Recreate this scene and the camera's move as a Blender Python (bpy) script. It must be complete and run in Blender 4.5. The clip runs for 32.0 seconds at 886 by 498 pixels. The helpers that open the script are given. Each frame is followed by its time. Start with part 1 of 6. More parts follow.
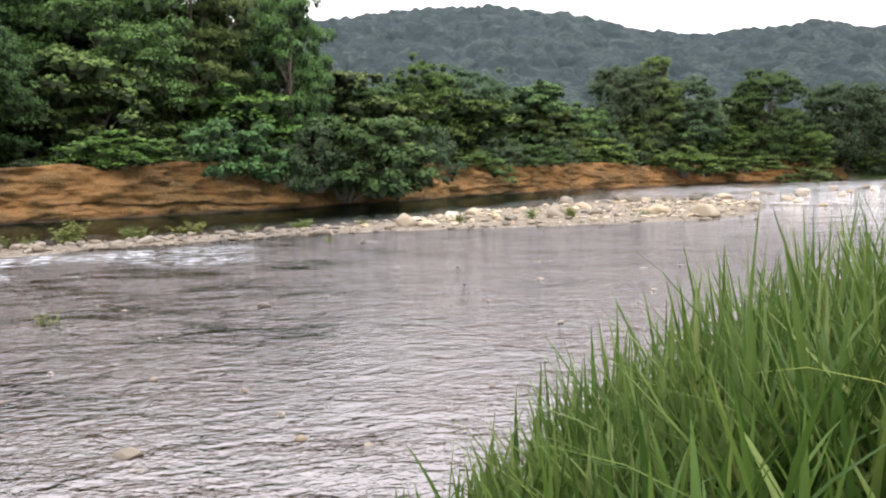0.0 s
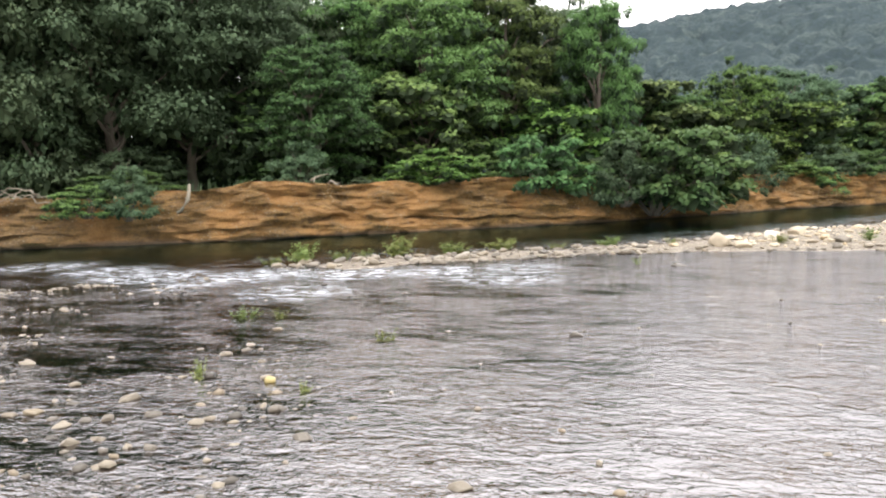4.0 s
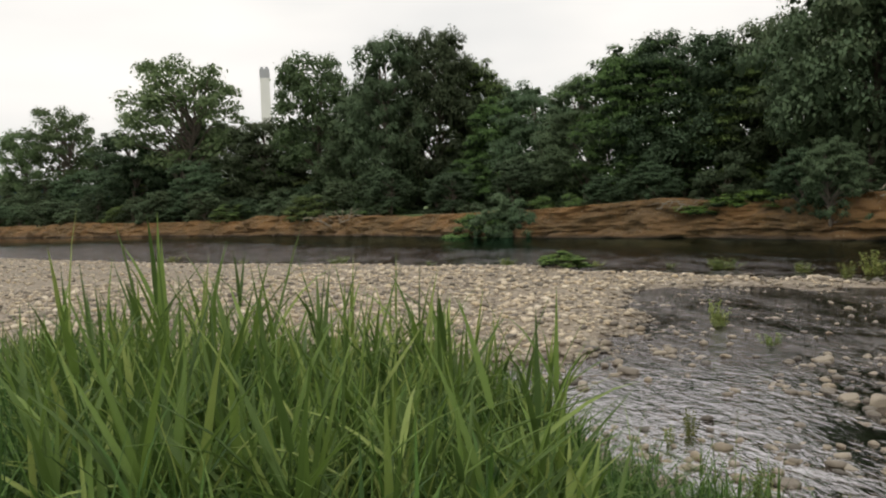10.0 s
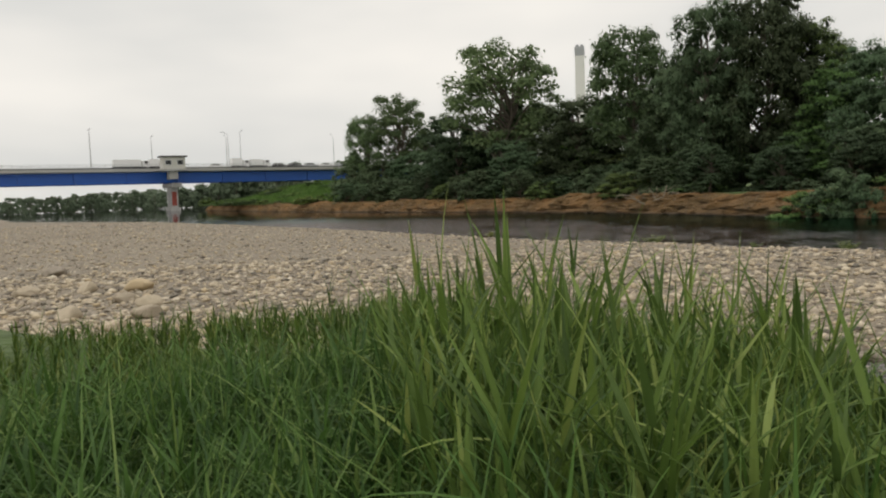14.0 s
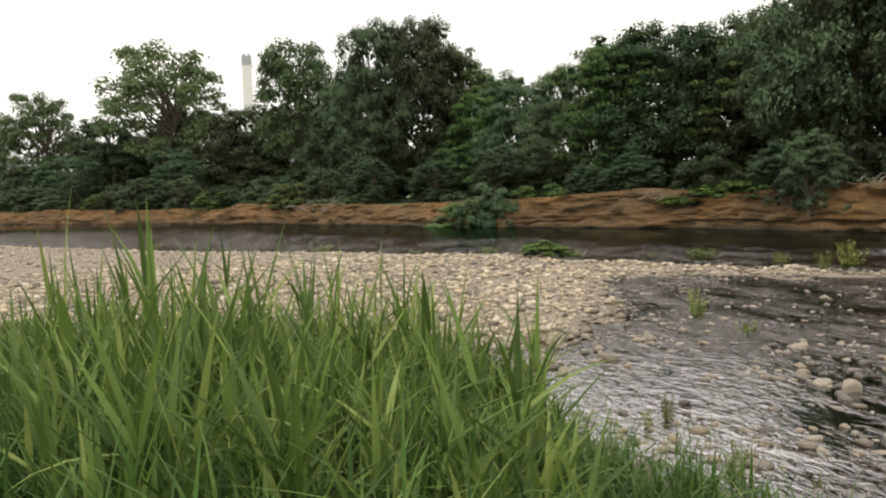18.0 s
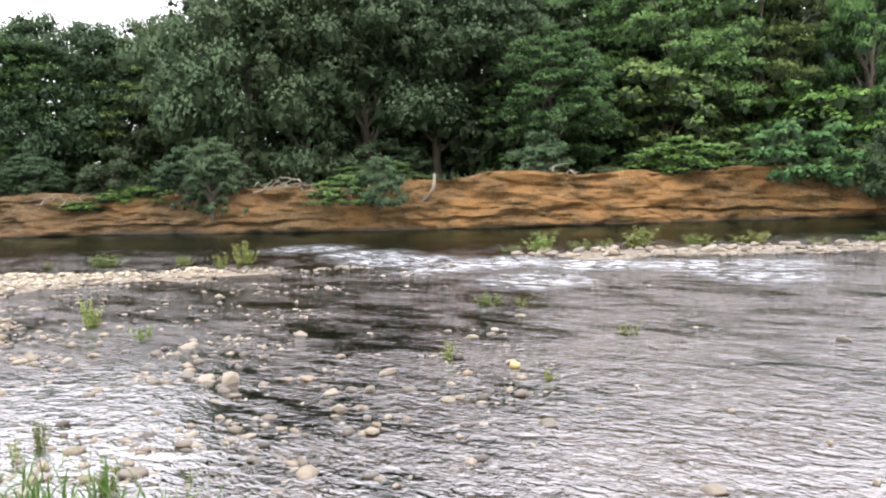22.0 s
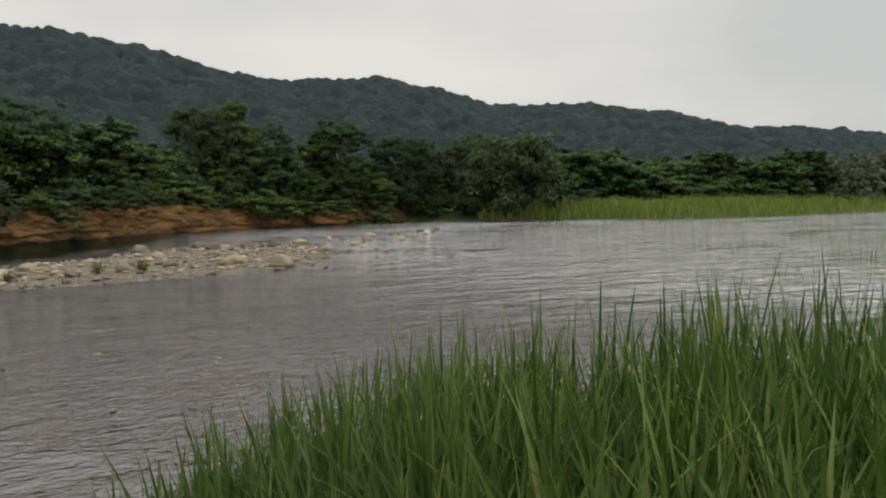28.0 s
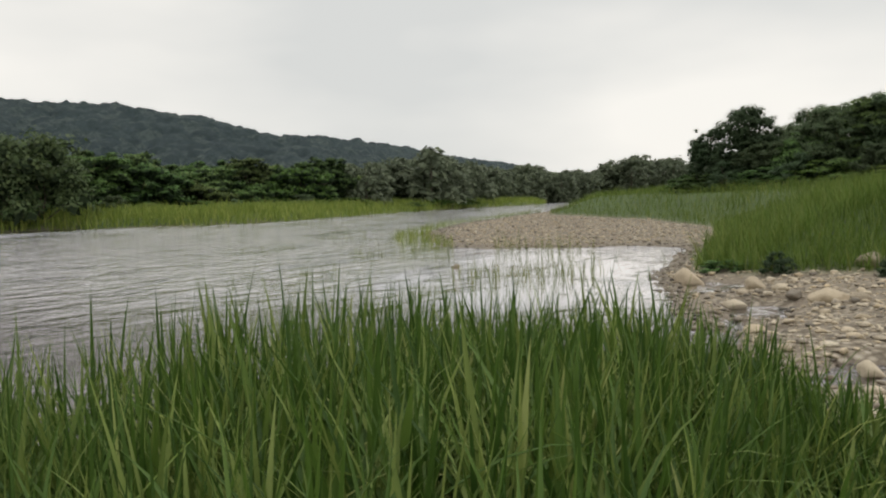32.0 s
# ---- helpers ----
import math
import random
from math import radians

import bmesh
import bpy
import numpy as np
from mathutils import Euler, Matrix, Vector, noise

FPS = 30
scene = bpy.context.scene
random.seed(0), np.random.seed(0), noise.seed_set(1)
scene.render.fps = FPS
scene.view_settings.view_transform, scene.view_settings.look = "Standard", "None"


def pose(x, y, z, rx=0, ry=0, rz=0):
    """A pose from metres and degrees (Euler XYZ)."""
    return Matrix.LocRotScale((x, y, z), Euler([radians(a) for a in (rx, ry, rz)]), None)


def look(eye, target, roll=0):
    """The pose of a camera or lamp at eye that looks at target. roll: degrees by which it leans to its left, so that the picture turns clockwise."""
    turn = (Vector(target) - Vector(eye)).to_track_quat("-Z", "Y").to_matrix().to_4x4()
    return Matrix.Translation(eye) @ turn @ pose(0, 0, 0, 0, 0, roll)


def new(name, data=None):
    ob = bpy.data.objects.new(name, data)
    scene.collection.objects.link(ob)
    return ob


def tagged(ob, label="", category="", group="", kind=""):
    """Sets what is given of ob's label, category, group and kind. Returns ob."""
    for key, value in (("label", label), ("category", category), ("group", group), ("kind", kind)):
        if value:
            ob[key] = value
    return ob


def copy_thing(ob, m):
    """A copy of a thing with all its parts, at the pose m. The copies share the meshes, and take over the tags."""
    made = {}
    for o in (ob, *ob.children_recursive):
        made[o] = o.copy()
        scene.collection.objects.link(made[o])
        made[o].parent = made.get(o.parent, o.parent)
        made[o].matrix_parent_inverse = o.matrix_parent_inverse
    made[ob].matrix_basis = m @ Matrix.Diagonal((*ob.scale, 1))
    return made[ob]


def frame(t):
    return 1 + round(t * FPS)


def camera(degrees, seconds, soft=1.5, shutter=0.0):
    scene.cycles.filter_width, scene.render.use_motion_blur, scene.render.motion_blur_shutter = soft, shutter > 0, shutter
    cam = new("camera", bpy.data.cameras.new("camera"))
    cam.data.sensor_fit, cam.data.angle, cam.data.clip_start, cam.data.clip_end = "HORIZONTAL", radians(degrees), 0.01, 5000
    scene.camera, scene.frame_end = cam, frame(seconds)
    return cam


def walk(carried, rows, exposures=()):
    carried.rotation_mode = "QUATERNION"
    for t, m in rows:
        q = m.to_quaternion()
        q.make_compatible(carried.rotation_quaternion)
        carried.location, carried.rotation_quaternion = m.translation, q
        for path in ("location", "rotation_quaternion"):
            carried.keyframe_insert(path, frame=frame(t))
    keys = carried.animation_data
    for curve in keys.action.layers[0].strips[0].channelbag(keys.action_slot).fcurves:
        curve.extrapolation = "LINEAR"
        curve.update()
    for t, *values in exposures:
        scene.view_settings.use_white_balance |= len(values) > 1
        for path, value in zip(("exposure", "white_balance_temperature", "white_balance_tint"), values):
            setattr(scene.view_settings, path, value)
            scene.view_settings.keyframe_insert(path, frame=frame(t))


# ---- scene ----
# World: water level z = 0, the viewer stands on a low grassy bank at the origin.
PATH = [
    (0.0, pose(0.103, 0.249, 1.294, 84.39, 1.22, -0.38)),
    (0.5, pose(0.094, 0.259, 1.392, 83.01, 1.23, -1.32)),
    (1.0, pose(0.085, 0.259, 1.475, 81.85, 1.51, -2.70)),
    (1.5, pose(0.089, 0.238, 1.526, 82.90, 1.93, -2.71)),
    (2.0, pose(0.105, 0.225, 1.541, 84.71, 2.28, 1.55)),
    (2.5, pose(0.101, 0.194, 1.541, 85.27, 2.20, 6.35)),
    (3.0, pose(0.081, 0.185, 1.544, 85.24, 1.94, 11.13)),
    (3.5, pose(0.049, 0.173, 1.546, 85.26, 1.84, 16.17)),
    (4.0, pose(0.012, 0.171, 1.545, 85.50, 1.67, 21.67)),
    (4.5, pose(-0.029, 0.159, 1.549, 86.01, 1.86, 27.56)),
    (6.5, pose(-0.031, 0.067, 1.585, 86.15, 2.19, 45.38)),
    (7.0, pose(-0.058, 0.034, 1.595, 86.08, 2.63, 51.19)),
    (7.5, pose(-0.091, -0.007, 1.599, 86.11, 2.91, 57.13)),
    (8.0, pose(-0.125, -0.042, 1.594, 86.23, 2.63, 62.95)),
    (8.5, pose(-0.159, -0.070, 1.585, 86.36, 2.50, 67.87)),
    (9.0, pose(-0.180, -0.101, 1.585, 86.68, 2.70, 72.86)),
    (9.5, pose(-0.210, -0.138, 1.586, 86.87, 2.52, 77.24)),
    (10.0, pose(-0.220, -0.177, 1.573, 86.89, 2.06, 81.31)),
    (10.5, pose(-0.216, -0.201, 1.572, 86.75, 1.85, 85.24)),
    (11.0, pose(-0.214, -0.223, 1.575, 86.80, 1.71, 88.93)),
    (11.5, pose(-0.211, -0.243, 1.573, 86.74, 1.62, 92.12)),
    (12.0, pose(-0.211, -0.268, 1.564, 86.74, 1.67, 95.46)),
    (12.5, pose(-0.216, -0.289, 1.577, 86.55, 2.02, 100.22)),
    (13.0, pose(-0.214, -0.293, 1.574, 86.47, 1.90, 103.20)),
    (13.5, pose(-0.214, -0.281, 1.572, 86.13, 1.96, 104.27)),
    (15.5, pose(-0.189, -0.261, 1.547, 85.59, 1.99, 98.85)),
    (16.0, pose(-0.185, -0.259, 1.539, 85.77, 1.67, 95.85)),
    (16.5, pose(-0.179, -0.244, 1.540, 86.24, 1.80, 92.71)),
    (17.0, pose(-0.175, -0.229, 1.544, 86.15, 2.08, 88.79)),
    (17.5, pose(-0.173, -0.212, 1.551, 85.99, 2.01, 84.56)),
    (18.0, pose(-0.160, -0.193, 1.556, 86.07, 1.70, 80.05)),
    (18.5, pose(-0.136, -0.153, 1.549, 86.14, 1.77, 75.04)),
    (19.0, pose(-0.133, -0.117, 1.559, 85.91, 1.80, 69.61)),
    (19.5, pose(-0.130, -0.082, 1.564, 85.97, 1.79, 64.33)),
    (20.0, pose(-0.126, -0.051, 1.564, 86.10, 1.93, 59.34)),
    (20.5, pose(-0.112, -0.008, 1.558, 86.03, 2.18, 54.06)),
    (21.0, pose(-0.104, 0.021, 1.557, 85.71, 1.82, 48.48)),
    (21.5, pose(-0.083, 0.049, 1.554, 85.49, 1.71, 43.68)),
    (22.0, pose(-0.060, 0.085, 1.554, 85.19, 1.59, 38.86)),
    (22.5, pose(-0.024, 0.115, 1.553, 85.16, 1.26, 32.76)),
    (23.0, pose(0.010, 0.121, 1.556, 85.27, 0.97, 27.33)),
    (23.5, pose(0.033, 0.130, 1.555, 85.35, 0.73, 22.26)),
    (24.0, pose(0.062, 0.152, 1.559, 85.34, 0.70, 16.40)),
    (24.5, pose(0.100, 0.156, 1.558, 85.11, 0.74, 11.17)),
    (25.0, pose(0.151, 0.156, 1.562, 85.45, 0.97, 6.20)),
    (25.5, pose(0.205, 0.158, 1.570, 85.80, 1.04, -1.35)),
    (26.0, pose(0.259, 0.159, 1.572, 85.83, 0.84, -8.59)),
    (26.5, pose(0.299, 0.154, 1.572, 86.09, 0.59, -14.07)),
    (28.5, pose(0.345, 0.118, 1.635, 86.74, 1.11, -35.24)),
    (29.0, pose(0.369, 0.103, 1.640, 86.79, 1.51, -39.86)),
    (29.5, pose(0.393, 0.087, 1.639, 86.89, 1.97, -44.89)),
    (30.0, pose(0.390, 0.077, 1.641, 86.53, 2.17, -50.90)),
    (30.5, pose(0.397, 0.062, 1.637, 86.45, 1.73, -55.85)),
    (31.0, pose(0.404, 0.017, 1.617, 86.40, 1.60, -59.54)),
    (32.0, pose(0.403, 0.008, 1.628, 86.40, 1.57, -63.40)),
]
EXPOSURES = [
    (0.0, 0.73, 6450, 17), (2.0, 0.68, 6450, 13), (4.0, 1.02, 6450, 13), (7.0, 0.22, 6350, 15), (8.0, 0.05, 6400, 13), (9.0, -0.15, 6400, 11), (10.0, -0.33, 6800, 11), (11.0, -0.60, 6800, 11), (11.6, -0.87, 6800, 10), (12.2, -0.89, 6850, 10), (13.0, -0.57, 6900, 10), (16.0, -0.55, 6900, 10), (17.5, -0.17, 6950, 11),
    (19.0, 0.32, 7050, 14), (20.0, 0.07, 6300, 17), (21.0, 0.79, 6300, 19), (23.0, 1.17, 6300, 13), (25.0, 0.72, 6550, 13), (26.0, -0.38, 6600, 11),
    (29.0, -0.85, 6750, 9), (30.0, -0.63, 6750, 9), (32.0, -0.55, 6750, 9)]
cam = camera(59.4, 32.0, soft=2.1)
walk(cam, PATH, EXPOSURES)


# ---- sky and light: an even overcast ----
def build_world():
    w = bpy.data.worlds.new("overcast_sky")
    w.use_nodes = True
    nt = w.node_tree
    nt.nodes.clear()
    out = nt.nodes.new("ShaderNodeOutputWorld")
    sky = nt.nodes.new("ShaderNodeTexSky")
    sky.sky_type, sky.sun_disc = "NISHITA", False
    sky.sun_elevation, sky.sun_rotation = radians(55), radians(120)
    bg1 = nt.nodes.new("ShaderNodeBackground")
    bg1.inputs["Strength"].default_value = 0.06
    nt.links.new(sky.outputs[0], bg1.inputs["Color"])
    tc = nt.nodes.new("ShaderNodeTexCoord")
    mp = nt.nodes.new("ShaderNodeMapping")
    mp.inputs["Scale"].default_value = (1.0, 1.0, 3.2)
    nt.links.new(tc.outputs["Generated"], mp.inputs["Vector"])
    nz = nt.nodes.new("ShaderNodeTexNoise")
    nz.inputs["Scale"].default_value, nz.inputs["Detail"].default_value = 1.7, 4.0
    nz.inputs["Roughness"].default_value = 0.45
    nt.links.new(mp.outputs[0], nz.inputs["Vector"])
    ramp = nt.nodes.new("ShaderNodeValToRGB")
    ramp.color_ramp.elements[0].position, ramp.color_ramp.elements[0].color = 0.36, (0.66, 0.68, 0.69, 1)
    ramp.color_ramp.elements[1].position, ramp.color_ramp.elements[1].color = 0.66, (0.90, 0.89, 0.87, 1)
    nt.links.new(nz.outputs["Fac"], ramp.inputs["Fac"])
    bg2 = nt.nodes.new("ShaderNodeBackground")
    sep = nt.nodes.new("ShaderNodeSeparateXYZ")
    nt.links.new(tc.outputs["Generated"], sep.inputs[0])
    up = nt.nodes.new("ShaderNodeMath")
    up.operation = "MAXIMUM"
    nt.links.new(sep.outputs["Z"], up.inputs[0])
    rise = nt.nodes.new("ShaderNodeMath")
    rise.operation = "MULTIPLY_ADD"
    rise.inputs[1].default_value, rise.inputs[2].default_value = 1.45, 0.88
    nt.links.new(up.outputs[0], rise.inputs[0])
    nt.links.new(rise.outputs[0], bg2.inputs["Strength"])
    nt.links.new(ramp.outputs["Color"], bg2.inputs["Color"])
    mix = nt.nodes.new("ShaderNodeMixShader")
    mix.inputs["Fac"].default_value = 0.93
    nt.links.new(bg1.outputs[0], mix.inputs[1])
    nt.links.new(bg2.outputs[0], mix.inputs[2])
    nt.links.new(mix.outputs[0], out.inputs["Surface"])
    scene.world = w
    sun = new("sun", bpy.data.lights.new("sun", "SUN"))
    sun.data.energy, sun.data.angle, sun.data.color = 0.7, radians(25), (1.0, 0.97, 0.92)
    sun.matrix_world = look((40, -30, 80), (0, 0, 0))


build_world()


# ---- material helpers ----
class Nodes:
    """A small builder for node materials."""

    def __init__(self, name):
        self.mat = bpy.data.materials.new(name)
        self.mat.use_nodes = True
        self.tree = self.mat.node_tree
        self.tree.nodes.clear()
        self.out = self.add("ShaderNodeOutputMaterial")

    def add(self, kind, **values):
        n = self.tree.nodes.new(kind)
        for k, v in values.items():
            n.inputs[k.replace("_", " ")].default_value = v
        return n

    def link(self, a, b):
        self.tree.links.new(a, b)

    def coords(self, scale=(1, 1, 1), rot=(0, 0, 0)):
        tc = self.add("ShaderNodeTexCoord")
        mp = self.add("ShaderNodeMapping")
        mp.inputs["Scale"].default_value = scale
        mp.inputs["Rotation"].default_value = rot
        self.link(tc.outputs["Object"], mp.inputs["Vector"])
        return mp.outputs[0]

    def noise(self, vec, scale, detail=3.0, rough=0.5, distortion=0.0):
        n = self.add("ShaderNodeTexNoise", Scale=scale, Detail=detail, Roughness=rough, Distortion=distortion)
        if vec is not None:
            self.link(vec, n.inputs["Vector"])
        return n.outputs["Fac"]

    def ramp(self, fac, stops):
        r = self.add("ShaderNodeValToRGB")
        e = r.color_ramp.elements
        while len(e) < len(stops):
            e.new(0.5)
        for i, (p, c) in enumerate(stops):
            e[i].position, e[i].color = p, (*c, 1)
        self.link(fac, r.inputs["Fac"])
        return r.outputs["Color"]

    def mix(self, fac, a, b, blend="MIX"):
        m = self.add("ShaderNodeMix")
        m.data_type, m.blend_type = "RGBA", blend
        for v, s in ((fac, m.inputs[0]), (a, m.inputs[6]), (b, m.inputs[7])):
            if isinstance(v, (int, float)):
                s.default_value = v
            elif isinstance(v, tuple):
                s.default_value = (*v, 1)
            else:
                self.link(v, s)
        return m.outputs[2]

    def math(self, op, a, b=0.0, clamp=False):
        m = self.add("ShaderNodeMath")
        m.operation, m.use_clamp = op, clamp
        for v, s in ((a, m.inputs[0]), (b, m.inputs[1])):
            if isinstance(v, (int, float)):
                s.default_value = v
            else:
                self.link(v, s)
        return m.outputs[0]

    def bump(self, height, strength=0.5, distance=0.02, normal=None):
        b = self.add("ShaderNodeBump", Strength=strength, Distance=distance)
        self.link(height, b.inputs["Height"])
        if normal is not None:
            self.link(normal, b.inputs["Normal"])
        return b.outputs[0]

    def island(self):
        return self.add("ShaderNodeNewGeometry").outputs["Random Per Island"]

    def random(self):
        return self.add("ShaderNodeObjectInfo").outputs["Random"]

    def attribute(self, name):
        a = self.add("ShaderNodeAttribute")
        a.attribute_name = name
        return a.outputs["Fac"]

    def surface(self, color, rough=0.8, normal=None, metal=0.0, spec=0.5):
        p = self.add("ShaderNodeBsdfPrincipled", Roughness=rough, Metallic=metal)
        p.inputs["Specular IOR Level"].default_value = spec
        if isinstance(color, tuple):
            p.inputs["Base Color"].default_value = (*color, 1)
        else:
            self.link(color, p.inputs["Base Color"])
        if normal is not None:
            self.link(normal, p.inputs["Normal"])
        self.link(p.outputs[0], self.out.inputs["Surface"])
        return p


def leaf_material(name, dark, light, yellow, sheen=0.35):
    n = Nodes(name)
    a = n.ramp(n.island(), [(0.0, dark), (0.75, light), (1.0, yellow)])
    big = n.noise(n.coords(), 0.45, 2.0)
    c = n.mix(n.math("MULTIPLY", big, 0.4), a, dark)
    hsv = n.add("ShaderNodeHueSaturation")
    n.link(n.math("ADD", n.math("MULTIPLY", n.random(), 0.05), 0.473), hsv.inputs["Hue"])
    n.link(n.math("ADD", n.math("MULTIPLY", n.math("FRACT", n.math("MULTIPLY", n.random(), 7.7)), 0.55), 0.72), hsv.inputs["Value"])
    n.link(c, hsv.inputs["Color"])
    p = n.surface(hsv.outputs[0], 0.5, spec=sheen)
    t = n.add("ShaderNodeBsdfTranslucent")
    n.link(hsv.outputs[0], t.inputs["Color"])
    m = n.add("ShaderNodeMixShader", Fac=0.32)
    n.link(p.outputs[0], m.inputs[1])
    n.link(t.outputs[0], m.inputs[2])
    n.link(m.outputs[0], n.out.inputs["Surface"])
    return n.mat


def stone_material(name, wet=0.0, tone=1.0):
    n = Nodes(name)
    per = n.math("FRACT", n.math("ADD", n.island(), n.math("MULTIPLY", n.random(), 7.3)))
    c = n.ramp(per, [(p, tuple(x * tone for x in q)) for p, q in ((0.0, (0.09, 0.082, 0.072)), (0.22, (0.22, 0.195, 0.165)), (0.48, (0.33, 0.285, 0.22)),
                     (0.66, (0.43, 0.385, 0.31)), (0.78, (0.34, 0.28, 0.20)), (0.86, (0.47, 0.435, 0.375)), (1.0, (0.36, 0.29, 0.19)))])
    v = n.coords()
    grain = n.noise(v, 22.0, 5.0, 0.65)
    c = n.mix(0.55, c, n.ramp(grain, [(0.3, (0.47, 0.42, 0.35)), (0.7, (1.0, 0.96, 0.87))]), "MULTIPLY")
    c = n.mix(n.math("MULTIPLY", n.noise(v, 5.0, 2.0), 0.3), c, (0.22, 0.20, 0.17))
    c = n.mix(1.0, c, (1.0, 0.985, 0.96), "MULTIPLY")
    n.surface(c, 0.78 - 0.5 * wet, n.bump(grain, 0.4, 0.01))
    return n.mat


def canopy_material():
    """Unbroken far forest seen across the valley, its greens blued to paint in haze."""
    n = Nodes("far_forest_canopy")
    v = n.coords()
    vo = n.add("ShaderNodeTexVoronoi", Scale=0.16)
    n.link(v, vo.inputs["Vector"])
    sep = n.add("ShaderNodeSeparateColor")
    n.link(vo.outputs["Color"], sep.inputs[0])
    # The blue in these greens stands in for distance haze.
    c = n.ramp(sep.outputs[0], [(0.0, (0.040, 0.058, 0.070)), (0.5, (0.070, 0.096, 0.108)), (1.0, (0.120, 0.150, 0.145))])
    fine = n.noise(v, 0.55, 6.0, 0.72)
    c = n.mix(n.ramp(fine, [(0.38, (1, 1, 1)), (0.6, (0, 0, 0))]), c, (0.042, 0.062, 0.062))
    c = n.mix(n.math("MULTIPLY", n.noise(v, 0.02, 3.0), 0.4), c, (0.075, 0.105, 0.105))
    n.surface(c, 0.8, n.bump(fine, 0.9, 2.5), spec=0.1)
    return n.mat


def bark_material(name, color):
    n = Nodes(name)
    v = n.coords((1, 1, 0.15))
    g = n.noise(v, 18.0, 4.0, 0.6)
    n.surface(n.mix(g, tuple(c * 0.45 for c in color), color), 0.9, n.bump(g, 0.8, 0.03))
    return n.mat


def plain_material(name, color, rough=0.6, vary=0.25, scale=3.0, metal=0.0):
    n = Nodes(name)
    g = n.noise(n.coords(), scale, 4.0, 0.6)
    c = n.mix(n.math("MULTIPLY", g, vary * 2), color, tuple(x * 0.5 for x in color))
    n.surface(c, rough, n.bump(g, 0.1, 0.02), metal)
    return n.mat


def ground_material():
    """River gravel and sand by the water, grassy soil where the attribute 'soil' says so."""
    n = Nodes("ground_gravel_and_soil")
    v = n.coords()
    vo = n.add("ShaderNodeTexVoronoi", Scale=11.0)
    n.link(v, vo.inputs["Vector"])
    vo2 = n.add("ShaderNodeTexVoronoi", Scale=34.0)
    n.link(v, vo2.inputs["Vector"])
    sep = n.add("ShaderNodeSeparateColor")
    n.link(vo.outputs["Color"], sep.inputs[0])
    peb = n.ramp(sep.outputs[0], [(0.0, (0.14, 0.12, 0.09)), (0.35, (0.32, 0.28, 0.22)), (0.7, (0.45, 0.40, 0.32)), (1.0, (0.56, 0.51, 0.43))])
    gap = n.ramp(vo.outputs["Distance"], [(0.25, (1, 1, 1)), (0.62, (0.35, 0.32, 0.28))])
    peb = n.mix(1.0, peb, gap, "MULTIPLY")
    fine = n.ramp(vo2.outputs["Distance"], [(0.2, (0.31, 0.265, 0.205)), (0.7, (0.16, 0.13, 0.095))])
    grav = n.mix(n.ramp(n.noise(v, 0.7, 4.0), [(0.42, (0, 0, 0)), (0.62, (1, 1, 1))]), peb, fine)
    big = n.noise(v, 0.12, 4.0, 0.6)
    grav = n.mix(n.math("MULTIPLY", big, 0.4), grav, (0.30, 0.24, 0.165))
    algae = n.ramp(n.noise(v, 0.55, 3.0), [(0.5, (0, 0, 0)), (0.68, (1, 1, 1))])
    bed = n.mix(n.math("MULTIPLY", algae, 0.55), n.mix(0.3, peb, (0.24, 0.19, 0.16)), (0.06, 0.045, 0.035))
    grav = n.mix(n.attribute("wet"), grav, bed)
    soil = n.ramp(n.noise(v, 1.3, 5.0, 0.65), [(0.3, (0.045, 0.065, 0.020)), (0.55, (0.075, 0.12, 0.03)), (0.8, (0.13, 0.16, 0.05))])
    c = n.mix(n.attribute("soil"), grav, soil)
    n.surface(c, 0.85, n.bump(vo.outputs["Distance"], 0.6, 0.03))
    return n.mat


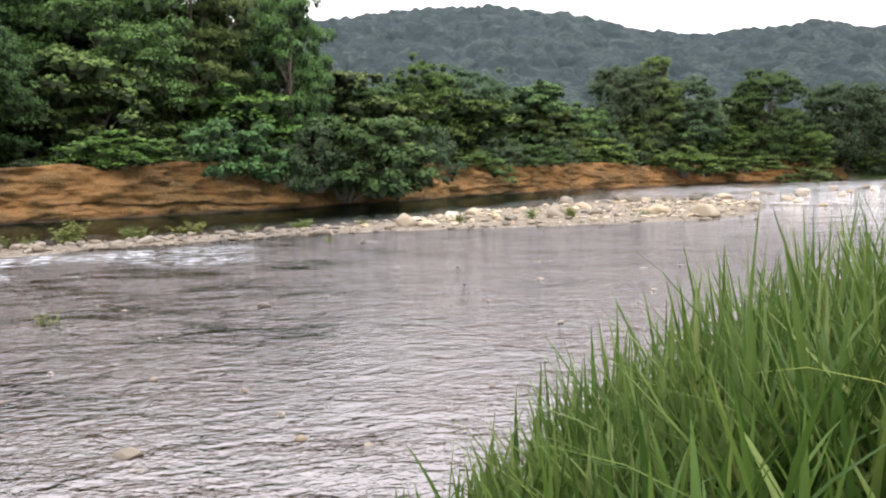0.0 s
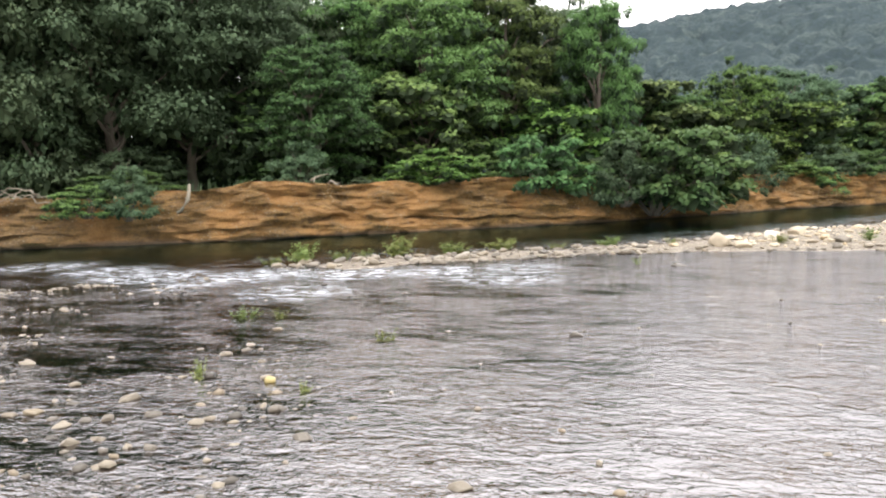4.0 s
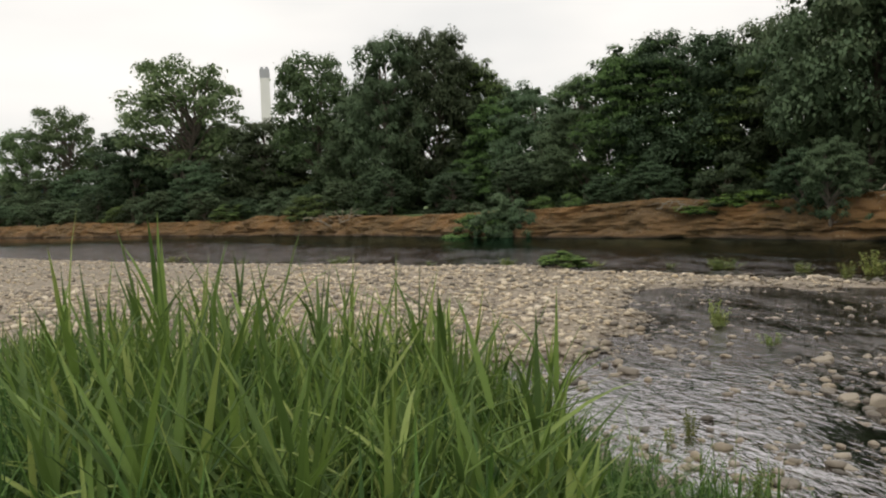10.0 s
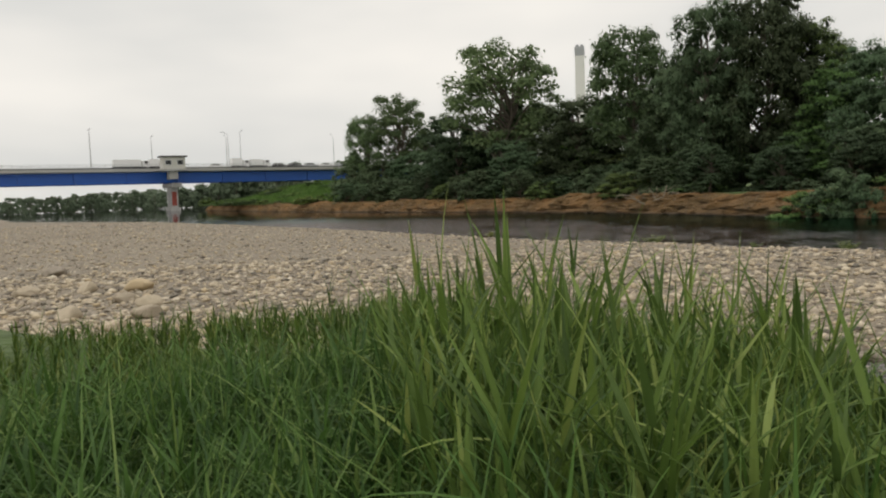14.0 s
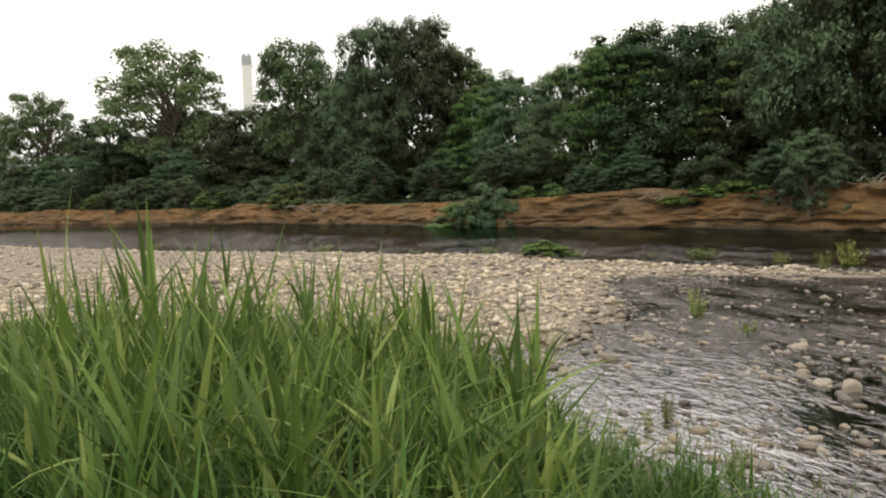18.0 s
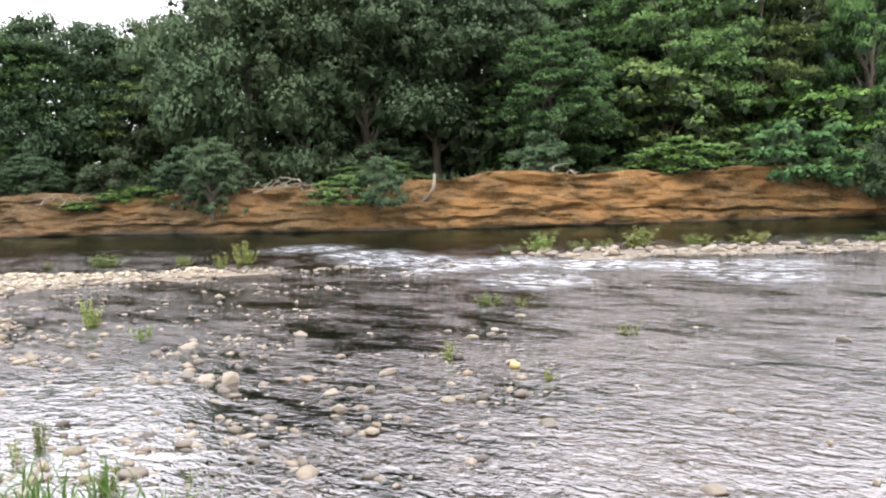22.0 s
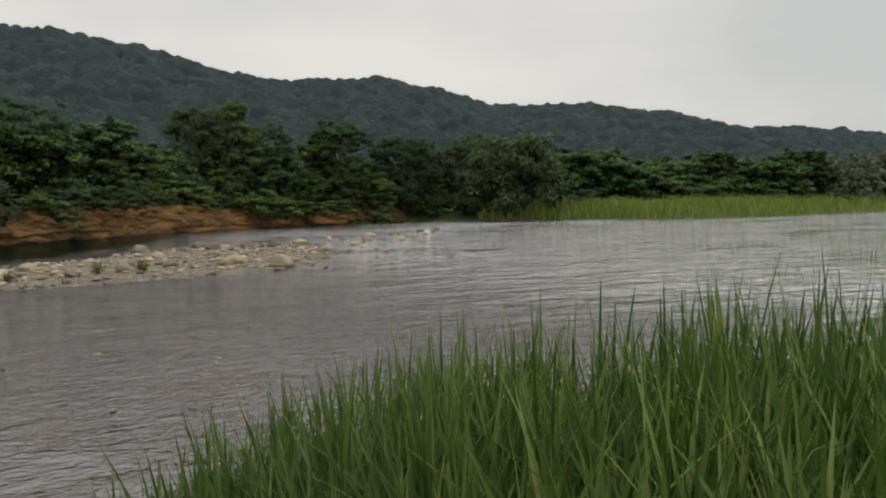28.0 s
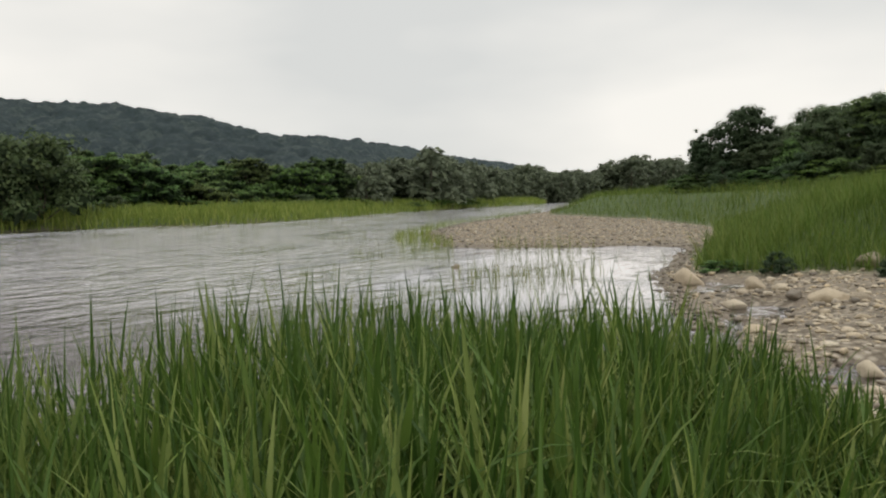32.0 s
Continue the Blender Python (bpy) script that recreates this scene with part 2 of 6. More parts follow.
def clay_material():
    """Layered orange clay bank with grit and pebbles, browner towards the downstream end, where tree shade is painted
    in.
    """
    n = Nodes("orange_clay_bank")
    v = n.coords()
    layer = n.noise(n.coords((0.3, 0.3, 3.4)), 1.9, 7.0, 0.72, 0.7)
    lump = n.noise(v, 5.5, 8.0, 0.78)
    grit = n.noise(v, 21.0, 4.0, 0.7)
    big = n.noise(v, 0.5, 4.0, 0.6)
    c = n.ramp(layer, [(0.30, (0.16, 0.092, 0.030)), (0.42, (0.27, 0.155, 0.048)), (0.54, (0.39, 0.222, 0.066)), (0.70, (0.53, 0.325, 0.112))])
    # Low spots of the noise are darkened to paint shade into crevices.
    c = n.mix(n.ramp(lump, [(0.38, (0.8, 0.8, 0.8)), (0.54, (0, 0, 0))]), c, (0.095, 0.054, 0.022))
    c = n.mix(n.ramp(big, [(0.46, (0, 0, 0)), (0.60, (0.85, 0.85, 0.85))]), c, (0.58, 0.30, 0.095))
    c = n.mix(0.75, c, n.ramp(grit, [(0.36, (0.36, 0.31, 0.25)), (0.64, (1.0, 0.97, 0.9))]), "MULTIPLY")
    # Darker brown downstream, including painted shade of the overhanging trees.
    c = n.mix(n.math("MULTIPLY", n.attribute("brownish"), 0.62), c, n.mix(lump, (0.070, 0.050, 0.028), (0.22, 0.145, 0.070)))
    pv = n.add("ShaderNodeTexVoronoi", Scale=9.0)
    n.link(v, pv.inputs["Vector"])
    peb = n.math("MULTIPLY", n.math("LESS_THAN", pv.outputs["Distance"], 0.2), n.math("GREATER_THAN", n.noise(v, 1.3, 3.0), 0.54))
    c = n.mix(peb, c, (0.42, 0.34, 0.23))
    # Dark foot: damp clay, with the shade of the undercut painted in.
    c = n.mix(n.attribute("damp_shade"), c, (0.045, 0.030, 0.018))
    n.surface(c, 0.9, n.bump(n.math("ADD", n.math("ADD", lump, n.math("MULTIPLY", layer, 1.6)), n.math("MULTIPLY", grit, 0.35)), 1.0, 0.22))
    return n.mat


def water_material():
    """Clear rippled river: gloss by Fresnel over a tinted clear layer, cloudier where it is deep, white where it breaks."""
    n = Nodes("river_water")
    flow = n.coords((0.62, 1.0, 1.0), (0, 0, radians(-28)))
    fine = n.noise(flow, 15.0, 3.0, 0.55, 0.5)
    mid = n.noise(flow, 5.0, 2.0, 0.5, 0.5)
    patch = n.noise(n.coords((0.45, 1.0, 1.0), (0, 0, radians(-14))), 1.15, 3.0, 0.6, 0.6)
    tiny = n.noise(n.coords((0.7, 1.0, 1.0), (0, 0, radians(-10))), 34.0, 2.0, 0.5)
    # Dark patches: tree reflections painted into the colour, over algae on the bed.
    dark_patch = n.math("MULTIPLY", n.attribute("dark_patch"), n.ramp(n.noise(n.coords((0.5, 1.0, 1.0), (0, 0, radians(-14))), 2.6, 5.0, 0.7, 0.5), [(0.36, (0, 0, 0)), (0.56, (1, 1, 1))]), True)
    streak = n.noise(n.coords((0.28, 1.0, 1.0), (0, 0, radians(-20))), 5.0, 5.0, 0.7, 0.6)
    calm, depth, wide = n.attribute("calm"), n.attribute("depth"), n.attribute("open")
    swell = n.noise(n.coords((0.5, 1.0, 1.0), (0, 0, radians(-40))), 1.9, 3.0, 0.6, 0.6)
    mottle = n.noise(n.coords((0.42, 1.0, 1.0), (0, 0, radians(-14))), 3.0, 6.0, 0.76, 0.9)
    busy = n.math("SUBTRACT", 1.0, calm)
    h = n.math("ADD", n.math("ADD", fine, n.math("MULTIPLY", mid, 1.1)), n.math("MULTIPLY", tiny, 0.25))
    h = n.math("ADD", h, n.math("MULTIPLY", n.math("ADD", n.math("MULTIPLY", wide, 6.0), 0.8), swell))
    roller = n.noise(n.coords((0.4, 1.0, 1.0), (0, 0, radians(-30))), 1.0, 4.0, 0.65, 0.5)
    h = n.math("ADD", h, n.math("MULTIPLY", n.math("MULTIPLY", wide, 9.0), roller))
    stir = n.math("MULTIPLY", busy, n.ramp(n.math("ADD", n.math("MULTIPLY", patch, 0.5), n.math("MULTIPLY", streak, 0.5)), [(0.40, (0.3, 0.3, 0.3)), (0.49, (0.75, 0.75, 0.75)), (0.58, (1.6, 1.6, 1.6))]))
    gust = n.noise(n.coords((0.35, 1.0, 1.0), (0, 0, radians(-22))), 0.33, 4.0, 0.65, 0.8)
    stir = n.math("MULTIPLY", stir, n.mix(wide, (1, 1, 1), n.ramp(gust, [(0.40, (0.25, 0.25, 0.25)), (0.6, (1.9, 1.9, 1.9))])))
    stir = n.math("MULTIPLY", stir, n.math("SUBTRACT", 1.0, n.math("MULTIPLY", depth, 0.9)))
    stir = n.math("MULTIPLY", stir, n.math("SUBTRACT", 1.0, n.math("MULTIPLY", dark_patch, 0.35)))
    b = n.add("ShaderNodeBump", Distance=0.03)
    n.link(n.math("MULTIPLY", stir, 0.95), b.inputs["Strength"])
    n.link(h, b.inputs["Height"])
    clear = n.add("ShaderNodeBsdfTransparent")
    clear.inputs["Color"].default_value = (0.86, 0.81, 0.79, 1)
    body = n.add("ShaderNodeBsdfDiffuse")
    # Light and dark patches paint reflected sky and trees into the water's body.
    body_tone = n.mix(n.ramp(patch, [(0.35, (0, 0, 0)), (0.62, (1, 1, 1))]), (0.27, 0.225, 0.20), (0.165, 0.13, 0.11))
    # The mottle stands for bed stones and for painted ripple streaks.
    body_tone = n.mix(n.ramp(mottle, [(0.40, (1, 1, 1)), (0.53, (0, 0, 0))]), body_tone, (0.070, 0.052, 0.047))
    body_tone = n.mix(n.ramp(mottle, [(0.56, (0, 0, 0)), (0.68, (1, 1, 1))]), body_tone, (0.50, 0.45, 0.40))
    body_tone = n.mix(dark_patch, body_tone, (0.040, 0.030, 0.018))
    body_tone = n.mix(wide, body_tone, (0.07, 0.068, 0.066))
    n.link(n.mix(depth, body_tone, (0.020, 0.105, 0.092)), body.inputs["Color"])
    inside = n.add("ShaderNodeMixShader")
    n.link(n.math("MAXIMUM", n.math("MULTIPLY", dark_patch, 0.8), n.math("ADD", n.math("MULTIPLY", n.math("MAXIMUM", depth, wide), 0.46), 0.50)), inside.inputs[0])
    n.link(clear.outputs[0], inside.inputs[1])
    n.link(body.outputs[0], inside.inputs[2])
    gloss = n.add("ShaderNodeBsdfGlossy")
    n.link(n.mix(n.math("MAXIMUM", calm, wide), n.mix(depth, (0.42, 0.40, 0.40), (0.27, 0.41, 0.40)), (0.88, 0.86, 0.87)), gloss.inputs["Color"])
    n.link(n.math("ADD", 0.03, n.math("MULTIPLY", n.math("MULTIPLY", busy, 0.05), n.math("SUBTRACT", 1.0, n.math("MULTIPLY", depth, 0.8)))), gloss.inputs["Roughness"])
    n.link(b.outputs[0], gloss.inputs["Normal"])
    fr = n.add("ShaderNodeFresnel", IOR=1.23)
    b2 = n.add("ShaderNodeBump", Distance=0.034)
    n.link(n.math("MULTIPLY", stir, 0.9), b2.inputs["Strength"])
    n.link(h, b2.inputs["Height"])
    n.link(b2.outputs[0], fr.inputs["Normal"])
    top = n.add("ShaderNodeMixShader")
    n.link(fr.outputs[0], top.inputs[0])
    n.link(inside.outputs[0], top.inputs[1])
    n.link(gloss.outputs[0], top.inputs[2])
    foam = n.add("ShaderNodeBsdfDiffuse")
    foam.inputs["Color"].default_value = (0.74, 0.76, 0.80, 1)
    bits = n.noise(n.coords((0.6, 1.0, 1.0), (0, 0, radians(-14))), 4.5, 6.0, 0.8, 0.5)
    fmask = n.math("MULTIPLY", n.attribute("foam"), n.ramp(bits, [(0.46, (0, 0, 0)), (0.63, (1, 1, 1))]), True)
    last = n.add("ShaderNodeMixShader")
    n.link(fmask, last.inputs[0])
    n.link(top.outputs[0], last.inputs[1])
    n.link(foam.outputs[0], last.inputs[2])
    n.link(last.outputs[0], n.out.inputs["Surface"])
    return n.mat


M_GROUND, M_CLAY, M_WATER = ground_material(), clay_material(), water_material()
M_STONE, M_WET = stone_material("dry_river_stone", 0.0, 1.8), stone_material("wet_river_stone", 0.7, 0.85)
M_BED = stone_material("river_bed_stone", 0.5, 0.85)
M_DAMP = stone_material("damp_river_stone", 0.4, 0.85)
M_LEAF = leaf_material("broad_leaves", (0.108, 0.178, 0.06), (0.15, 0.235, 0.074), (0.18, 0.27, 0.082), 0.1)
M_DARK = leaf_material("dark_leaves", (0.10, 0.148, 0.084), (0.128, 0.185, 0.098), (0.15, 0.205, 0.104), 0.08)
M_FRESH = leaf_material("fresh_green_leaves", (0.078, 0.155, 0.058), (0.118, 0.215, 0.074), (0.15, 0.24, 0.08), 0.12)
M_WOOD = leaf_material("wood_leaves", (0.13, 0.20, 0.076), (0.185, 0.27, 0.094), (0.23, 0.31, 0.10), 0.1)
M_PALE = leaf_material("pale_willow_leaves", (0.088, 0.132, 0.056), (0.148, 0.205, 0.085), (0.19, 0.245, 0.10), 0.2)
M_VINE = leaf_material("bright_vine_leaves", (0.085, 0.15, 0.034), (0.17, 0.265, 0.058), (0.24, 0.33, 0.08), 0.2)
# Distance haze is mixed into this leaf colour, so it is greyer.
M_HAZE = leaf_material("haze_tinted_leaves", (0.135, 0.178, 0.118), (0.175, 0.222, 0.142), (0.20, 0.25, 0.15), 0.1)
M_CANOPY = canopy_material()
M_GRASS = leaf_material("grass_blades", (0.055, 0.108, 0.020), (0.150, 0.240, 0.044), (0.30, 0.35, 0.095), 0.3)
M_GRASS_COOL = leaf_material("cool_green_grass_blades", (0.044, 0.090, 0.024), (0.120, 0.215, 0.046), (0.26, 0.34, 0.10), 0.25)
M_GRASS_PALE = leaf_material("pale_grass_blades", (0.125, 0.195, 0.05), (0.235, 0.325, 0.085), (0.38, 0.43, 0.16), 0.3)
M_MEADOW = leaf_material("meadow_grass", (0.11, 0.18, 0.038), (0.20, 0.29, 0.060), (0.35, 0.39, 0.115), 0.2)
M_WEED = leaf_material("water_weeds", (0.13, 0.18, 0.05), (0.22, 0.27, 0.08), (0.34, 0.34, 0.12), 0.2)
# Inner leaves are coloured darker to paint the shade inside a crown.
M_CORE = leaf_material("inner_foliage_shade", (0.040, 0.060, 0.032), (0.052, 0.076, 0.038), (0.062, 0.088, 0.044), 0.05)
M_BARK = bark_material("grey_brown_bark", (0.16, 0.13, 0.10))
M_TWIG = bark_material("bleached_driftwood", (0.34, 0.29, 0.22))


# ---- mesh helpers ----
def mesh_from(name, verts, faces, material, smooth=False, attributes=None):
    """A mesh from an array of vertices and an array of faces that all have the same number of corners."""
    verts, faces = np.asarray(verts, np.float32), np.asarray(faces, np.int32)
    me = bpy.data.meshes.new(name)
    me.vertices.add(len(verts))
    me.vertices.foreach_set("co", verts.ravel())
    k = faces.shape[1]
    me.loops.add(faces.size)
    me.loops.foreach_set("vertex_index", faces.ravel())
    me.polygons.add(len(faces))
    me.polygons.foreach_set("loop_start", np.arange(0, faces.size, k, dtype=np.int32))
    me.polygons.foreach_set("use_smooth", np.full(len(faces), smooth))
    me.update(calc_edges=True)
    for key, values in (attributes or {}).items():
        me.attributes.new(key, "FLOAT", "POINT").data.foreach_set("value", np.asarray(values, np.float32))
    me.materials.append(material)
    return me


def thing(name, label, category, group="", kind="", place=(0, 0, 0), data=None):
    ob = tagged(new(name, data), label, category, group, kind)
    ob.location = place
    return ob


def part(name, data, parent, label="", kind=""):
    """Links a mesh, or a bmesh with its material set on it, as one part under a thing."""
    ob = new(name, data)
    ob.parent = parent
    return tagged(ob, label, kind=kind)


def solid(name, bm, material, parent, label=""):
    me = bpy.data.meshes.new(name)
    bm.to_mesh(me)
    bm.free()
    me.materials.append(material)
    return part(name, me, parent, label)


def box(bm, cx, cy, cz, sx, sy, sz, bevel=0.0):
    r = bmesh.ops.create_cube(bm, size=1.0, matrix=Matrix.Translation((cx, cy, cz)) @ Matrix.Diagonal((sx, sy, sz, 1)))
    if bevel:
        edges = list({e for v in r["verts"] for e in v.link_edges})
        bmesh.ops.bevel(bm, geom=edges, offset=bevel, segments=2, affect="EDGES", profile=0.6)
    return bm


def tubes(lines, sides=6):
    """Vertices and faces of tapered tubes along lines of (x, y, z, radius)."""
    vs, fs, base = [], [], 0
    ang = np.linspace(0, 2 * np.pi, sides, endpoint=False)
    for line in lines:
        line = np.asarray(line, float)
        p, r = line[:, :3], line[:, 3]
        d = np.gradient(p, axis=0)
        d /= np.linalg.norm(d, axis=1)[:, None] + 1e-9
        ref = np.where(np.abs(d[:, 2:3]) > 0.9, [[1.0, 0, 0]], [[0, 0, 1.0]])
        u = np.cross(d, ref)
        u /= np.linalg.norm(u, axis=1)[:, None] + 1e-9
        w = np.cross(d, u)
        ring = p[:, None] + r[:, None, None] * (np.cos(ang)[None, :, None] * u[:, None] + np.sin(ang)[None, :, None] * w[:, None])
        vs.append(ring.reshape(-1, 3))
        n = len(line)
        i, j = np.meshgrid(np.arange(n - 1), np.arange(sides), indexing="ij")
        k = (j + 1) % sides
        fs.append(np.stack([i * sides + j, i * sides + k, (i + 1) * sides + k, (i + 1) * sides + j], -1).reshape(-1, 4) + base)
        base += n * sides
    return np.concatenate(vs), np.concatenate(fs)


def polar(bearing, distance):
    b = radians(bearing)
    return -distance * math.sin(b), distance * math.cos(b)


def smooth(a, b, x):
    t = np.clip((np.asarray(x, float) - a) / (b - a), 0, 1)
    return t * t * (3 - 2 * t)


def wobble(x, y, scale, seed=0.0):
    """Cheap smooth noise in -1..1 from a few crossed waves."""
    x, y = np.asarray(x) / scale + seed * 3.1, np.asarray(y) / scale - seed * 1.7
    return (np.sin(x * 1.9 + 1.3 * np.sin(y * 1.1)) + np.sin(y * 2.3 + 1.7 * np.sin(x * 0.7 + 2.0)) + np.sin((x + y) * 1.3 + seed)
            + 0.6 * np.sin(x * 4.1 - y * 3.3 + np.sin(y * 2.7))) / 3.6


def side_distance(px, py, line):
    """Signed distance from points to a line, positive on its left."""
    line = np.asarray(line, float)
    best = np.full(np.shape(px), 1e9)
    sign = np.zeros(np.shape(px))
    for (ax, ay), (bx, by) in zip(line[:-1], line[1:]):
        dx, dy = bx - ax, by - ay
        t = np.clip(((px - ax) * dx + (py - ay) * dy) / (dx * dx + dy * dy), 0, 1)
        d = np.hypot(px - ax - t * dx, py - ay - t * dy)
        s = np.sign(dx * (py - ay) - dy * (px - ax))
        closer = d < best - 1e-6
        sign = np.where(closer, s, sign)
        best = np.minimum(best, d)
    return best * np.where(sign == 0, 1, sign)


def inside_distance(px, py, poly):
    """Signed distance to the outline of a closed shape, positive inside."""
    poly = np.asarray(poly, float)
    d = np.abs(side_distance(px, py, np.vstack([poly, poly[:1]])))
    ins = np.zeros(np.shape(px), bool)
    for (ax, ay), (bx, by) in zip(poly, np.roll(poly, -1, axis=0)):
        cross = ((ay > py) != (by > py)) & (px < (bx - ax) * (py - ay) / (by - ay + 1e-12) + ax)
        ins ^= cross
    return np.where(ins, d, -d)


# ---- plan ----
FAR_BANK = [(-330, -190), (-159, -95), (-110, -55), (-78, -25), (-66, -13), (-54, -2), (-45, 3.5), (-38.5, 7.5), (-35.5, 9.5), (-28, 15.2),
            (-21, 18.6), (-15.7, 22), (-9.7, 27.2), (-6, 31), (-3.4, 35.5), (1.2, 42.5), (9, 50), (23, 62), (35, 66.5), (41, 61.5),
            (51, 50), (61, 48), (96, 56), (119, 61), (172, 61), (346, 113), (900, 260)]
NEAR_BANK = [(-330, -330), (-83, -77), (-61, -40), (-36, -13.5), (-26, -4.2), (-22.3, 1), (-19, 5.2), (-16.3, 6.8), (-13.4, 8.9), (-11, 10.4),
             (-11.3, 8.6), (-13.3, 5.4), (-9.9, 3.8), (-7.4, 3.3), (-6.7, 2.4), (-7.1, 1.5), (-6.4, 0.9), (-5.6, 1.2), (-4.6, 1.5),
             (-3.4, 1.7), (-2, 2.0), (-0.5, 2.4), (1, 2.5), (3, 2.0), (5, 0.9), (7, 0.2), (8.1, 0.7), (9.1, 1.2), (10.7, 1.7),
             (14.6, 2.8), (16.5, 3.3), (20, 3.4), (24.5, 3.9), (25.5, 5.5), (24.2, 7.7), (23.6, 10.2), (25, 12.4), (32, 17), (38, 19.4), (48, 22.6), (84, 29),
             (172, 50), (346, 95), (900, 235)]
MOUND = [(9, -16), (13, -7), (15.6, -1.5), (15.2, 1.3), (16.4, 2.8), (21, 3.2), (25, 3.4), (37, 5.1), (48, 10), (58, 17), (68, 23.5), (84, 28), (110, 35), (144, 43), (172, 49.6), (346, 94.6), (900, 228)]
ISLAND = [(-9.8, 13.4), (-8.4, 15.4), (-5.5, 18.0), (-2.5, 20.6), (0.8, 25.0), (5, 30), (8.5, 33.2), (12, 31.0), (11, 25.5), (8.6, 21.0),
          (6.8, 19.0), (3, 18.2), (-1, 17.8), (-4.2, 16.0), (-7.5, 13.6)]
FAR_LAND = FAR_BANK + [(3000, 3500), (-3500, 3500), (-3500, -1800)]
NEAR_LAND = NEAR_BANK + [(3000, -3500), (-3500, -3500)]
MOUND_LAND = MOUND + [(3000, -3500), (9, -3500)]
# bearing and slope of the skyline of the wooded hills
SKYLINE = [(60, 0.03), (40, 0.10), (22, 0.165), (8, 0.190), (1, 0.202), (-4, 0.203), (-9.3, 0.190), (-14.4, 0.167), (-18.3, 0.155), (-22, 0.157),
           (-26, 0.161), (-30, 0.147), (-34, 0.126), (-40.5, 0.1235), (-47, 0.1085), (-50.5, 0.092), (-55, 0.087), (-59, 0.077),
           (-64, 0.058), (-67, 0.050), (-71, 0.045), (-75, 0.038), (-78, 0.036), (-82, 0.030), (-95, 0.02), (-120, 0.02)]


def bank_height(x, y):
    """Height of the land behind the far bank's edge."""
    h = 1.72 - 0.42 * smooth(-21, -30, x) - 0.2 * smooth(-36, -44, x) - 0.15 * smooth(0, 12, x)
    h = h - 0.8 * smooth(33, 44, x)
    return h + 0.12 * wobble(x, y, 6.0, 2.0)


def hill_height(x, y):
    b, d = np.degrees(np.arctan2(-x, y)), np.hypot(x, y)
    sb, sv = np.array(SKYLINE[::-1]).T
    ridge = np.interp(b, sb, sv, left=0.0, right=0.0)
    far = np.interp(b, [-66, -54], [780, 440])
    shape = smooth(0.39 * far, 0.98 * far, d) * (1 - 0.6 * smooth(1.1 * far, 2.0 * far, d))
    return np.maximum(0, ridge * far - 10) * shape * (1 + 0.05 * wobble(x, y, 60, 1.0) * (1 - smooth(0.8, 0.97, d / far)))


